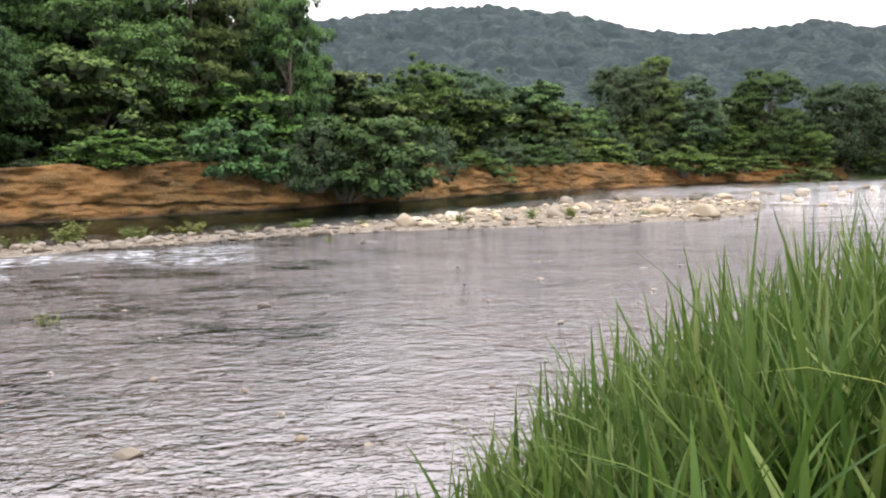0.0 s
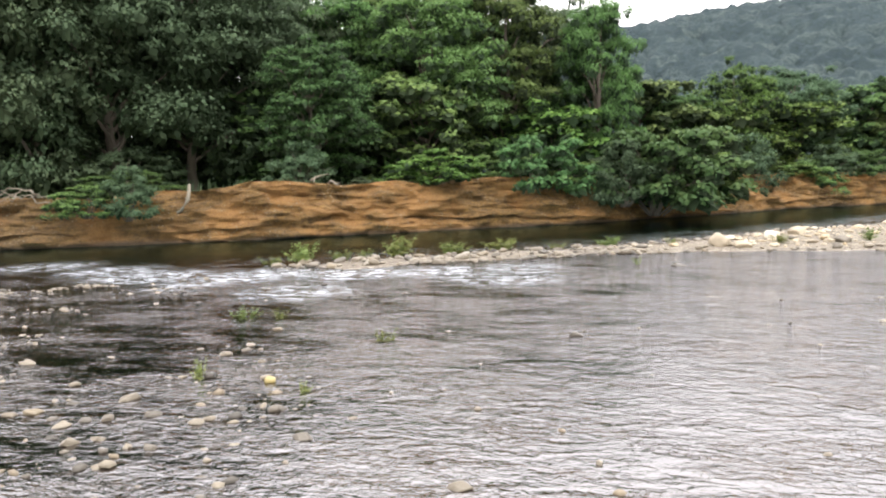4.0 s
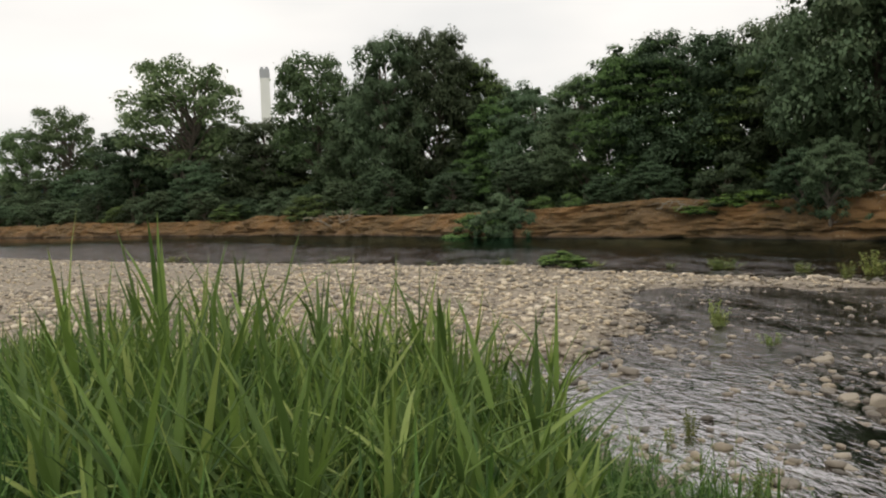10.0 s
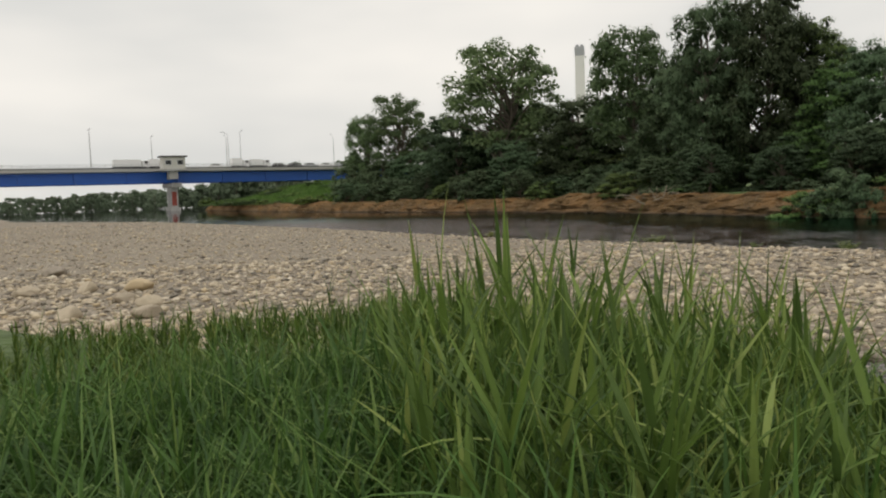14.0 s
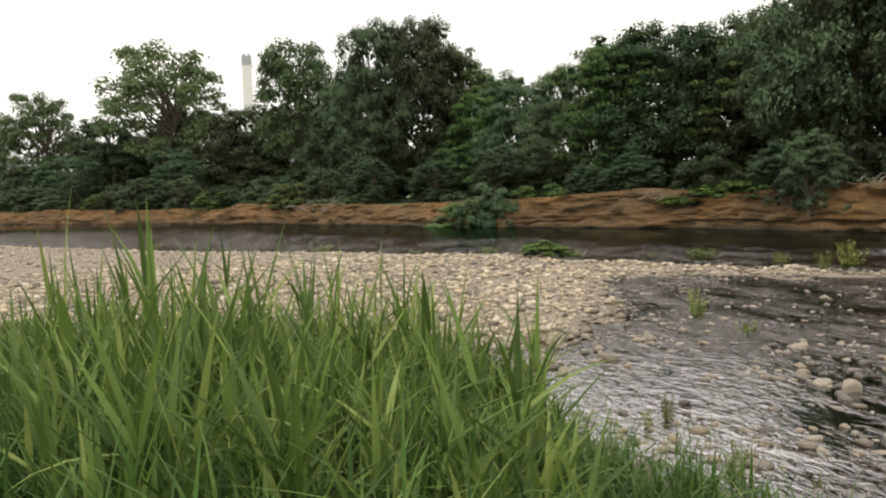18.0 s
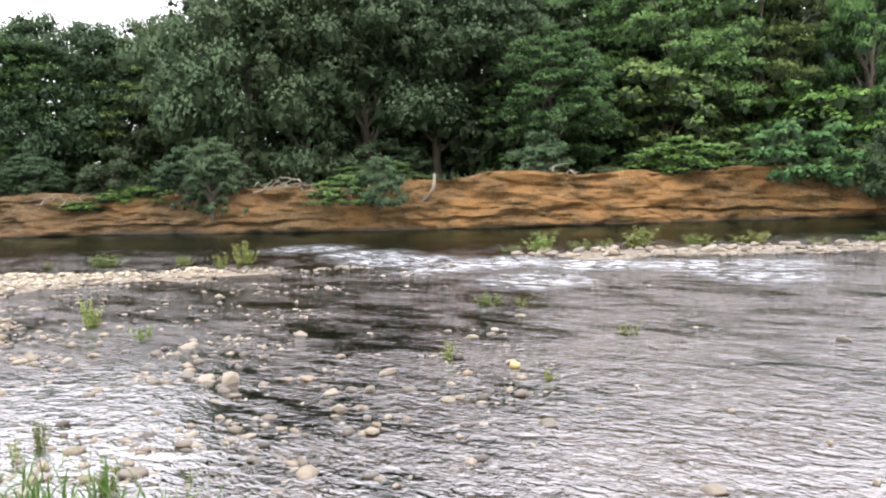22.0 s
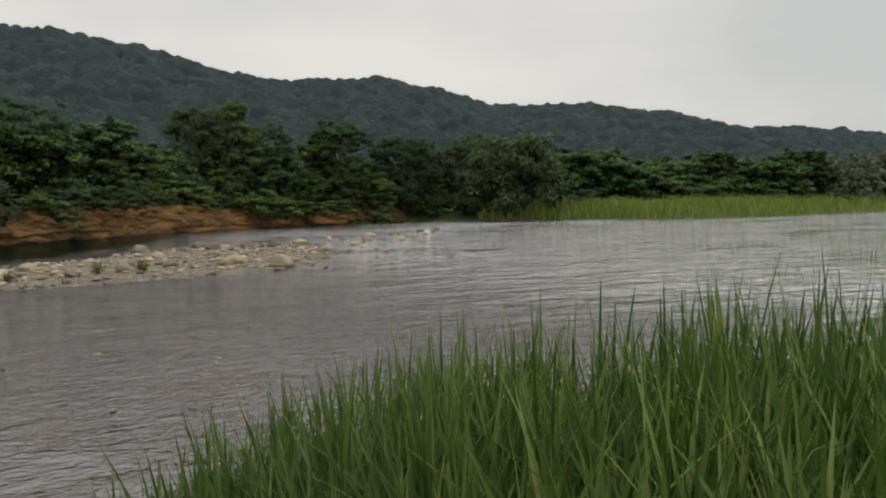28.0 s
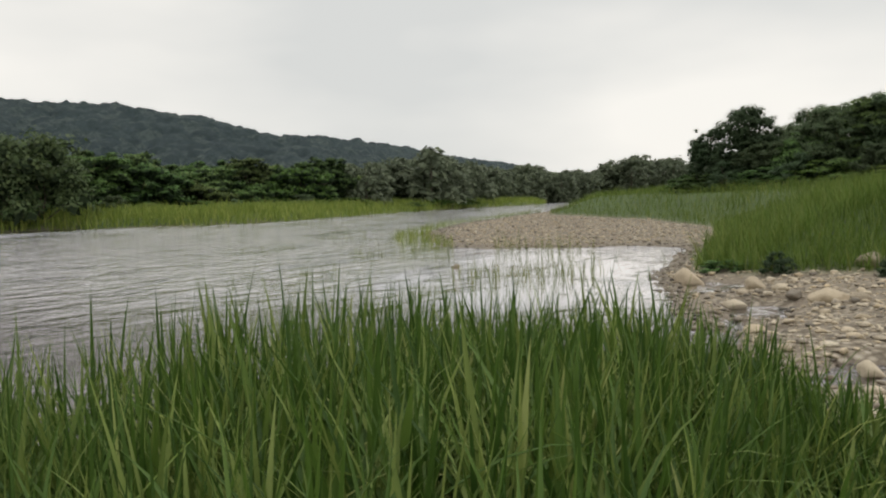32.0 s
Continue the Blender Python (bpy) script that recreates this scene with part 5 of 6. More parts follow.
def build_car(x, y, paint, label, tall=1.5):
    ob = at_bridge(thing("car", label, "car", "traffic on the bridge"), x, y, DECK - 0.1)
    body = bm_new()
    prof = [(-2.1, 0.35), (-2.15, 0.85), (-1.9, 0.95), (-1.5, tall - 0.05), (0.5, tall), (1.2, 0.98), (2.0, 0.85), (2.15, 0.6), (2.1, 0.35)]
    a = [body.verts.new((px, -0.82, pz)) for px, pz in prof]
    b = [body.verts.new((px, 0.82, pz)) for px, pz in prof]
    body.faces.new(a)
    body.faces.new(b[::-1])
    for i in range(len(prof)):
        k = (i + 1) % len(prof)
        body.faces.new((a[k], a[i], b[i], b[k]))
    bmesh.ops.recalc_face_normals(body, faces=body.faces)
    bmesh.ops.bevel(body, geom=list(body.edges), offset=0.06, segments=2, affect="EDGES")
    solid("body", body, paint, ob)
    for y0 in (-0.83, 0.83):
        solid("side_window", box(bm_new(), -0.4, y0, 1.17, 1.7, 0.03, 0.34, 0.01), M_BLACK, ob)
    wheel_set(ob, (-1.3, 1.3), 0.75, 0.31)


build_bridge()
for x, y, turn, h in ((-18.5, 5.7, -90, 10.6), (-20, -5.7, 90, 9.6), (-3.4, 5.7, -90, 9.0), (13.2, -5.7, 90, 8.6), (17.2, 5.7, 180, 10.4), (44, -5.7, 90, 9.2), (20.6, 5.7, -90, 10.8)):
    build_lamp(x, y, turn, h)
build_truck(-9.6, 2.2, 9.0, 1.8, "long white box truck crossing the bridge")
build_truck(-3.0, 2.2, 4.6, 1.9, "white box lorry crossing the bridge")
build_truck(19.0, 2.2, 5.0, 2.0, "short white lorry crossing the bridge")
build_truck(24.6, 2.2, 5.6, 1.7, "white lorry with dark cab window crossing the bridge")
for x, paint, label in ((30.5, M_BLACK, "dark small car crossing the bridge"), (35.2, M_BLACK, "dark car crossing the bridge"), (40, M_SILVER, "silver car crossing the bridge"),
                        (45, M_WHITE, "white car crossing the bridge"), (50.5, M_SILVER, "grey car crossing the bridge"), (12.6, M_WHITE, "white car crossing the bridge")):
    build_car(x, 2.2, paint, label)


def build_chimney():
    cx, cy = polar(93.8, 550)
    ob = thing("chimney", "tall pale square chimney with grey top far behind the trees", "chimney", place=(cx, cy, 0))
    bm = bm_new()
    bmesh.ops.create_cone(bm, cap_ends=True, segments=4, radius1=5.6, radius2=4.5, depth=94, matrix=pose(0, 0, 47, 0, 0, 45 + 93.8))
    bmesh.ops.bevel(bm, geom=list(bm.edges), offset=0.4, segments=1, affect="EDGES")
    solid("shaft", bm, M_PAINT, ob)
    bm = bm_new()
    bmesh.ops.create_cone(bm, cap_ends=True, segments=4, radius1=4.75, radius2=4.75, depth=6, matrix=pose(0, 0, 96.5, 0, 0, 45 + 93.8))
    solid("top_band", bm, M_SILVER, ob, "grey concrete top band")
    for dx in (-1.6, 1.6):
        bm = bm_new()
        bmesh.ops.create_cone(bm, cap_ends=True, segments=10, radius1=1.1, radius2=1.0, depth=2.0, matrix=Matrix.Translation((0, dx, 100.4)))
        solid("flue", bm, M_SILVER, ob)


build_chimney()
# creeper mounds on the bank below the bridge
for k in range(24):
    plant("vine" if k % 4 else "bush", 110.5 + 8.5 * (k + fill.uniform(0, 0.6)) / 24, fill.uniform(140, 200), fill.uniform(0.9, 2.2), fill.uniform(2.6, 4.2))
for b, d, h in ((110.2, 262, 15.0), (111.4, 300, 16.5), (114.6, 320, 17.5), (112.6, 290, 13.0), (116.0, 300, 12.0)):
    far_tree("downstream", b, d, h, 4.6)
build_far_wood("downstream", "grey-green trees beyond the bridge, haze in their leaf colour", 29)


# ---- stones ----
def stones_mesh(name, places, half, level, material, rng):
    """Flattened rounded cobbles in one mesh."""
    n = len(places)
    sizes = np.stack([half * rng.uniform(0.9, 1.35, n), half * rng.uniform(0.6, 1.0, n), half * rng.uniform(0.3, 0.65, n)], -1)
    return lumps_mesh(name, places, sizes, level, material, rng, 0.22, True, 4)


STONES = {}


def stone_shape(k, wet):
    key = (k, wet)
    if key not in STONES:
        rng = np.random.default_rng(400 + k)
        size = np.array([[1.0, rng.uniform(0.6, 0.9), rng.uniform(0.35, 0.62)]])
        STONES[key] = lumps_mesh("stone", np.zeros((1, 3)), size * 1.12, 3, M_WET if wet else M_STONE, rng, 0.13, True, 7)
    return STONES[key]


stone_rng = random.Random(77)


def set_stone(ob, x, y, half, sink=0.25):
    z = float(land(np.array([x]), np.array([y]))[0][0])
    ob.matrix_basis = pose(x, y, z + half * (0.5 - sink), stone_rng.uniform(-12, 12), stone_rng.uniform(-12, 12), stone_rng.uniform(0, 360)) @ Matrix.Diagonal((half, half, half, 1))


def scatter(n, b0, b1, d0, d1, rng, keep, power=1.0):
    b = np.radians(rng.uniform(b0, b1, n))
    d = (rng.uniform(0, 1, n) * (d1 ** power - d0 ** power) + d0 ** power) ** (1 / power)
    x, y = -d * np.sin(b), d * np.cos(b)
    z, soil, wet, f, nb, isl = land(x, y)
    ok = keep(x, y, z, soil, nb, isl, f)
    return x[ok], y[ok], z[ok]


def build_gravel(name, label, groups, nearest, seed):
    """A gravel bar: the nearest cobbles one by one, the rest joined."""
    rng = np.random.default_rng(seed)
    root = thing(name, label, "gravel bar", kind="structure")
    first = True
    for (n, b0, b1, d0, d1, small, large, level, keep, power) in groups:
        x, y, z = scatter(n, b0, b1, d0, d1, rng, keep, power)
        half = small + (large - small) * rng.uniform(0, 1, len(x)) ** 3.5
        if first and nearest:
            order = np.argsort(np.hypot(x, y))
            pick, rest = order[:nearest], order[nearest:]
            for i in pick:
                ob = part("stone", stone_shape(int(rng.integers(0, 8)), name == "gravel_island"), root)
                set_stone(ob, float(x[i]), float(y[i]), float(half[i]) * 1.15)
            x, y, z, half = x[rest], y[rest], z[rest], half[rest]
            first = False
        low = z < 0.035
        for name, pick, material in (("gravel", ~low, M_STONE), ("damp_gravel", low, M_DAMP)):
            if pick.any():
                places = np.stack([x, y, z + half * 0.25], -1)[pick]
                part(name, stones_mesh(name, places, half[pick], level, material, rng), root, kind="stuff")


dry = lambda x, y, z, soil, nb, isl, f: (nb > -0.12) & (soil < 0.5) & (f < 0)
on_island = lambda x, y, z, soil, nb, isl, f: (isl > 0.0)
shallows = lambda x, y, z, soil, nb, isl, f: (nb < 0.1) & (isl < 0) & (f < -9) & (z > -0.3)
build_gravel("gravel_bar", "wide bar of pale grey and tan river cobbles",
             [(5200, 42, 140, 5.2, 8.5, 0.015, 0.10, 2, dry, 1.3), (24000, 42, 140, 8.4, 18, 0.016, 0.085, 1, dry, 1.2), (34000, 46, 140, 17, 75, 0.025, 0.085, 1, dry, 1.0)], 300, 51)
build_gravel("gravel_spit", "low spit of brown cobbles beyond the quiet pool",
             [(17000, -92, -58, 19, 85, 0.035, 0.10, 1, dry, 0.9)], 0, 52)
build_gravel("stony_shore", "stony shore of wet tan cobbles by the grassy mound",
             [(9000, -112, -72, 5.0, 19, 0.016, 0.075, 2, dry, 1.2)], 200, 53)
build_gravel("gravel_island", "low mid-river strip of pale stones",
             [(9500, -40, 42, 14, 36, 0.022, 0.14, 2, on_island, 1.0)], 200, 54)


def build_river_bed():
    rng = np.random.default_rng(61)
    root = thing("river_bed", "cobbles on the bed of the shallow riffle", "river bed", kind="structure")
    x, y, z = scatter(20000, -30, 92, 2.4, 15, rng, shallows, 1.2)
    half = 0.012 + 0.042 * rng.uniform(0, 1, len(x)) ** 2
    part("bed_cobbles", stones_mesh("bed_cobbles", np.stack([x, y, z + half * 0.2], -1), half, 1, M_BED, rng), root, kind="stuff")
    # cobbles that break the surface by the edge of the bar
    x, y, z = scatter(20000, 30, 84, 3.4, 15, rng, lambda x, y, z, soil, nb, isl, f: (nb < 0.1) & (nb > -4.6) & (x < -2.6) & (f < -9) & (rng.uniform(0, 1, len(x)) < smooth(-5.2, 0.2, nb) ** 0.8 * (0.12 + 0.88 * (wobble(x, y, 0.8, 4) > 0.15))), 1.2)
    half = 0.010 + 0.055 * rng.uniform(0, 1, len(x)) ** 4.5
    # a few more far and wide over the riffle
    x2, y2, z2 = scatter(700, -22, 62, 3.6, 13, rng, lambda x, y, z, soil, nb, isl, f: (nb < -0.3) & (isl < -0.5) & (f < -9.5), 1.3)
    x, y, z = np.concatenate([x, x2]), np.concatenate([y, y2]), np.concatenate([z, z2])
    half = np.concatenate([half, 0.010 + 0.04 * rng.uniform(0, 1, len(x2)) ** 5])
    part("wet_cobbles", stones_mesh("wet_cobbles", np.stack([x, y, np.full(len(x), -0.010) + half * rng.uniform(-0.4, 0.45, len(x))], -1), half, 1, M_DAMP, rng), root, kind="stuff")


build_river_bed()

# single stones that stand in the river: x, y, width
for x, y, w in ((-4.85, 4.2, 0.17), (-4.37, 4.01, 0.14), (-4.3, 4.16, 0.13), (-4.2, 3.78, 0.11), (-3.99, 3.74, 0.15), (-3.91, 3.87, 0.14), (-4.16, 4.22, 0.12),
                (-4.42, 4.68, 0.19), (-3.92, 4.41, 0.15), (-3.49, 4.35, 0.13), (-3.14, 4.78, 0.19), (-2.61, 4.26, 0.15), (-3.25, 2.81, 0.17),
                (-3.65, 2.76, 0.1), (-3.43, 3.83, 0.13), (-5.32, 3.79, 0.25), (-5.54, 3.71, 0.19), (-5.79, 3.71, 0.16), (-5.02, 2.97, 0.1), (-4.05, 2.24, 0.19),
                (-6.82, 4.39, 0.23), (-6.87, 4.05, 0.15), (-7.31, 3.68, 0.13), (-6.92, 2.51, 0.26), (-7.3, 2.54, 0.21), (-6.44, 1.9, 0.16),
                (-4.85, 1.77, 0.12), (-4.74, 4.48, 0.13), (-6.34, 5.44, 0.22), (-4.72, 6.26, 0.15), (-4.98, 7.54, 0.14), (-3.68, 2.76, 0.1),
                (-1.65, 7.93, 0.18), (-0.77, 4.36, 0.07), (-1.21, 14.8, 0.34), (7.9, 19.2, 0.25), (15.1, 34.9, 0.75), (17.3, 8.2, 0.28), (-1.38, 3.8, 0.15)):
    ob = thing("river_stone", "wet rounded stone in the shallow river", "stone", "stones in the river", data=stone_shape(int(abs(x * 37 + y * 11)) % 8, True))
    half = w * 0.43
    ob.matrix_basis = pose(x, y, half * 0.0, stone_rng.uniform(-10, 10), stone_rng.uniform(-10, 10), stone_rng.uniform(0, 360)) @ Matrix.Diagonal((half, half, half, 1))
M_OCHRE = plain_material("ochre_stone", (0.50, 0.40, 0.17), 0.5, 0.3, 9.0)
ob = thing("yellow_stone", "small ochre yellow stone in the shallow river", "stone", "stones in the river", data=lumps_mesh("stone", np.zeros((1, 3)), [[0.055, 0.046, 0.036]], 2, M_OCHRE, np.random.default_rng(9), 0.08))
ob.location = (-3.66, 5.45, 0.015)
# boulders on the bars and shores: x, y, width
M_PALE_ROCK = stone_material("pale_grey_rock", 0.0, 1.7)
rock_rng = np.random.default_rng(93)
ROCKS = [lumps_mesh("boulder", np.zeros((1, 3)), [[1.12, 0.9, h * 1.15]], 3, M_PALE_ROCK, rock_rng, 0.13, True, 8) for h in (0.5, 0.62, 0.7, 0.55)]
for k, (x, y, w) in enumerate(((6.9, 20.1, 0.74), (7.2, 30.6, 0.55), (-0.65, 19.1, 0.52), (-0.2, 18.7, 0.36), (0.45, 20.9, 0.48), (1.1, 22.4, 0.44), (3.2, 20.4, 0.56),
                               (6.1, 21.4, 0.6), (7.4, 29.4, 0.55), (4.4, 21.3, 0.46), (4.9, 29.6, 0.54), (1.9, 19.8, 0.36), (1.6, 20.5, 0.32), (4.7, 25.3, 0.42), (8.6, 28.8, 0.45),
                               (11.4, 31.0, 0.6), (13.2, 29.4, 0.4), (15.0, 32.2, 0.5), (16.4, 31.6, 0.35), (17.0, 36.2, 0.55), (18.8, 35.4, 0.4), (19.6, 38.6, 0.5), (21.0, 37.4, 0.4), (22.4, 40.6, 0.55), (13.9, 34.0, 0.45), (12.6, 27.2, 0.3), (24.2, 42.0, 0.45), (10.6, 26.1, 0.4), (12.0, 24.2, 0.3), (9.7, 29.2, 0.46), (14.78, 2.3, 0.5), (12.1, 0.06, 0.48), (12.5, 0.5, 0.3), (11.9, -0.3, 0.26), (13.5, 1.1, 0.32),
                               (11.9, 1.25, 0.3), (13.0, 0.7, 0.28), (16.2, -0.64, 0.52), (8.05, -0.3, 0.22), (9.9, 0.8, 0.26), (-11.15, -8.1, 0.46), (-9.8, -7.4, 0.3),
                               (-10.9, -8.9, 0.3), (-13.4, -11.6, 0.5), (-8.6, -6.2, 0.36), (-9.4, -6.7, 0.34), (-8.3, -7.1, 0.3), (-10.4, -9.6, 0.36), (-7.6, -5.9, 0.3))):
    ob = thing("boulder", "pale grey rounded boulder on the gravel", "boulder", "boulders on the gravel", data=ROCKS[k % 4])
    z = max(0.0, float(land(np.array([x]), np.array([y]))[0][0]))
    h = w * 0.52
    ob.matrix_basis = pose(x, y, z + h * 0.25, 0, 0, stone_rng.uniform(0, 360)) @ Matrix.Diagonal((h, h, h, 1))


# ---- grass and weeds ----
def blades(base, azimuth, lean, length, width, curl, rng, segs=4):
    """Folded tapering blades that bend over: vertices and quads."""
    n = len(base)
    t = np.linspace(0, 1, segs + 1)
    ang = lean[:, None] - curl[:, None] * t[None] ** 1.5
    step = length[:, None] / segs
    hor = np.concatenate([np.zeros((n, 1)), np.cumsum(np.cos(ang[:, :-1]) * step, 1)], 1)
    ver = np.concatenate([np.zeros((n, 1)), np.cumsum(np.sin(ang[:, :-1]) * step, 1)], 1)
    ca, sa = np.cos(azimuth)[:, None], np.sin(azimuth)[:, None]
    mid = np.stack([base[:, 0:1] + hor * ca, base[:, 1:2] + hor * sa, base[:, 2:3] + ver], -1)
    prof = np.interp(t, [0, 0.18, 0.55, 1], [0.7, 1.0, 0.66, 0.02])
    w = width[:, None] * prof[None] * 0.5
    off = np.stack([-sa * w, ca * w, np.zeros_like(w)], -1)
    lift = np.stack([-np.sin(ang) * ca * w, -np.sin(ang) * sa * w, np.cos(ang) * w], -1) * 0.45
    v = np.stack([mid + off + lift, mid, mid - off + lift], 2).reshape(n, -1, 3)
    q = []
    for i in range(segs):
        for j in (0, 1):
            q.append((i * 3 + j, i * 3 + j + 1, i * 3 + 4 + j, i * 3 + 3 + j))
    f = np.array(q)[None] + (np.arange(n) * (segs + 1) * 3)[:, None, None]
    return v.reshape(-1, 3), f.reshape(-1, 4)


TIP_BEARING = [-130, -100, -93, -86, -80, -64, -49, -34, -27, -20, -12, -4, 10, 50, 58, 66, 71, 75, 80, 86, 95, 106, 114, 122, 130, 140, 150]
TIP_HEIGHT = [0.8, 0.8, 0.9, 1.08, 1.22, 1.28, 1.25, 1.14, 1.03, 0.92, 0.72, 0.5, 0.40, 0.40, 0.42, 0.44, 0.50, 0.64, 0.86, 1.02, 1.12, 1.13, 1.08, 1.04, 1.0, 0.96, 0.96]


def build_tall_grass(name, label, b0, b1, n, seed, tall, mess, d0=1.2, d1=3.7, lower=0.0, wide=1.0, material=M_GRASS, spikes=0.06):
    """Leafy culms of tall grass on the bank around the viewer."""
    rng = np.random.default_rng(seed)
    b = np.radians(rng.uniform(b0, b1, n))
    d = np.sqrt(rng.uniform(d0 ** 2, d1 ** 2, n))
    x, y = -d * np.sin(b), d * np.cos(b)
    z, soil, wet, f, nb, isl = land(x, y)
    tip = np.interp(np.degrees(b), TIP_BEARING, TIP_HEIGHT) + 0.06 * wobble(x, y, 0.5) + rng.normal(0, 0.05, n)
    tip = np.where(rng.uniform(0, 1, n) < spikes, tip + rng.uniform(0.05, tall, n), tip)
    tip = tip - 0.1 * smooth(3.0, 3.7, d) - lower
    ok = (nb > 0.12) & (tip - z > 0.1) & (z < 0.9)
    x, y, z, h = x[ok], y[ok], z[ok], (tip - z)[ok]
    n = len(x)
    lean_az = rng.uniform(0, 2 * np.pi, n)
    lean_by = rng.uniform(0.0, 0.22, n) * h
    k = 8
    frac = np.tile(np.linspace(0.05 + 0.22 * min(mess, 1), 0.72 + 0.1 * min(mess, 1), k), (n, 1)) + rng.uniform(-0.06, 0.06, (n, k))
    hh = h[:, None]
    length = hh * rng.uniform(0.28, 0.52, (n, k)) * np.where(frac < 0.2, 0.9, 1.0)
    length = np.clip(length, 0.1, 0.42 - 0.08 * min(mess, 1))
    bz = np.minimum(frac * hh, hh - length * 0.82)
    bx = x[:, None] + np.cos(lean_az)[:, None] * lean_by[:, None] * (bz / hh) ** 2
    by = y[:, None] + np.sin(lean_az)[:, None] * lean_by[:, None] * (bz / hh) ** 2
    side = rng.uniform(0, 2 * np.pi, (n, 1)) + np.arange(k)[None] * np.pi + rng.normal(0, 0.5, (n, k))
    lean = rng.normal(1.12 - 0.3 * mess, 0.2 + 0.2 * mess, (n, k))
    lean[:, -1] = rng.normal(1.40 - 0.22 * mess, 0.10 + 0.12 * mess, n)
    lean[:, -3:-1] -= 0.12 * mess
    lean = np.clip(lean, 0.15, 1.55)
    curl = np.abs(rng.normal(0.15 + 0.4 * mess, 0.3 + 0.25 * mess, (n, k))) * np.where(np.arange(k) == k - 1, 0.4, 1.0)
    base = np.stack([bx, by, z[:, None] + np.maximum(bz, 0.0)], -1).reshape(-1, 3)
    width = rng.uniform(0.007, 0.016, (n, k)) * wide
    v, q = blades(base, side.ravel(), lean.ravel(), length.ravel(), width.ravel(), curl.ravel(), rng)
    # stems
    top = np.maximum(bz[:, -1], 0.05)
    sx, sy = bx[:, -1], by[:, -1]
    r = 0.0022
    ring = np.array([[1, 0], [-0.5, 0.87], [-0.5, -0.87]]) * r
    lo = np.stack([x[:, None] + ring[:, 0], y[:, None] + ring[:, 1], np.repeat(z[:, None] - 0.02, 3, 1)], -1)
    hi = np.stack([sx[:, None] + ring[:, 0], sy[:, None] + ring[:, 1], np.repeat((z + top)[:, None], 3, 1)], -1)
    sv = np.concatenate([lo, hi], 1).reshape(-1, 3)
    sq = np.array([(0, 1, 4, 3), (1, 2, 5, 4), (2, 0, 3, 5)])[None] + (np.arange(n) * 6)[:, None, None] + len(v)
    me = mesh_from(name, np.vstack([v, sv]), np.vstack([q, sq.reshape(-1, 4)]), material, True)
    thing(name, label, "grass", kind="stuff", data=me)


build_tall_grass("tall_grass", "tall fresh green grass with pointed blades on the bank", -118, 6, 4200, 71, 0.10, 0.15, wide=1.25)
build_tall_grass("edge_grass", "fresh green grass running down to the water", -42, -4, 2400, 76, 0.1, 0.2, 1.6, 3.9, wide=1.3, material=M_GRASS_PALE)
build_tall_grass("bank_grass", "tangled green grass with bent blades on the bank", 48, 150, 2700, 72, 0.16, 0.85, wide=1.1, lower=0.05, material=M_GRASS_COOL)
build_tall_grass("low_bank_grass", "paler tangled grass along the edge of the bank", 46, 150, 2000, 77, 0.1, 1.3, 1.5, 3.9, 0.08, 0.75, M_GRASS_COOL)
build_tall_grass("coarse_grass", "coarse broad-bladed grass clumps rising above the rest", 78, 112, 760, 75, 0.28, 0.6, 1.5, 3.4, -0.04, 1.45, M_GRASS_COOL, 0.28)
build_tall_grass("mixed_grass", "paler yellow-green blades among the tall grass", -118, -30, 900, 78, 0.1, 0.3, 1.4, 3.7, 0.03, 1.2, M_GRASS_PALE)
build_tall_grass("back_grass", "green grass on the bank behind the viewer", 150, 242, 1300, 79, 0.1, 0.6, 1.6, 4.2, 0.1)
build_tall_grass("rear_grass", "green grass further along the bank", 108, 150, 1500, 74, 0.1, 0.6, 3.6, 6.0, 0.12)


def build_tangle(name, label, b0, b1, n, seed, sink, material):
    """Thin bent blades that lie across one another in the upper half of the tall grass."""
    rng = np.random.default_rng(seed)
    b, d = np.radians(rng.uniform(b0, b1, n)), np.sqrt(rng.uniform(1.25 ** 2, 3.7 ** 2, n))
    x, y = -d * np.sin(b), d * np.cos(b)
    z, soil, wet, f, nb, isl = land(x, y)
    tip = np.interp(np.degrees(b), TIP_BEARING, TIP_HEIGHT) + 0.06 * wobble(x, y, 0.5) - sink
    h = (tip - z) * rng.uniform(0.45, 0.92, n)
    ok = (nb > 0.15) & (tip - z > 0.2) & (z < 0.9)
    base = np.stack([x, y, z + h], -1)[ok]
    n = len(base)
    v, q = blades(base, rng.uniform(0, 6.28, n), rng.normal(0.55, 0.4, n), rng.uniform(0.16, 0.40, n), rng.uniform(0.003, 0.008, n), np.abs(rng.normal(0.6, 0.5, n)), rng)
    thing(name, label, "grass", kind="stuff", data=mesh_from(name, v, q, material, True))


build_tangle("bent_grass", "thin bent blades lying across the tall grass", 54, 150, 5200, 66, 0.03, M_GRASS_COOL)
build_tangle("leaning_grass", "narrow leaning blades among the tall grass", -118, -6, 1800, 67, 0.08, M_GRASS)


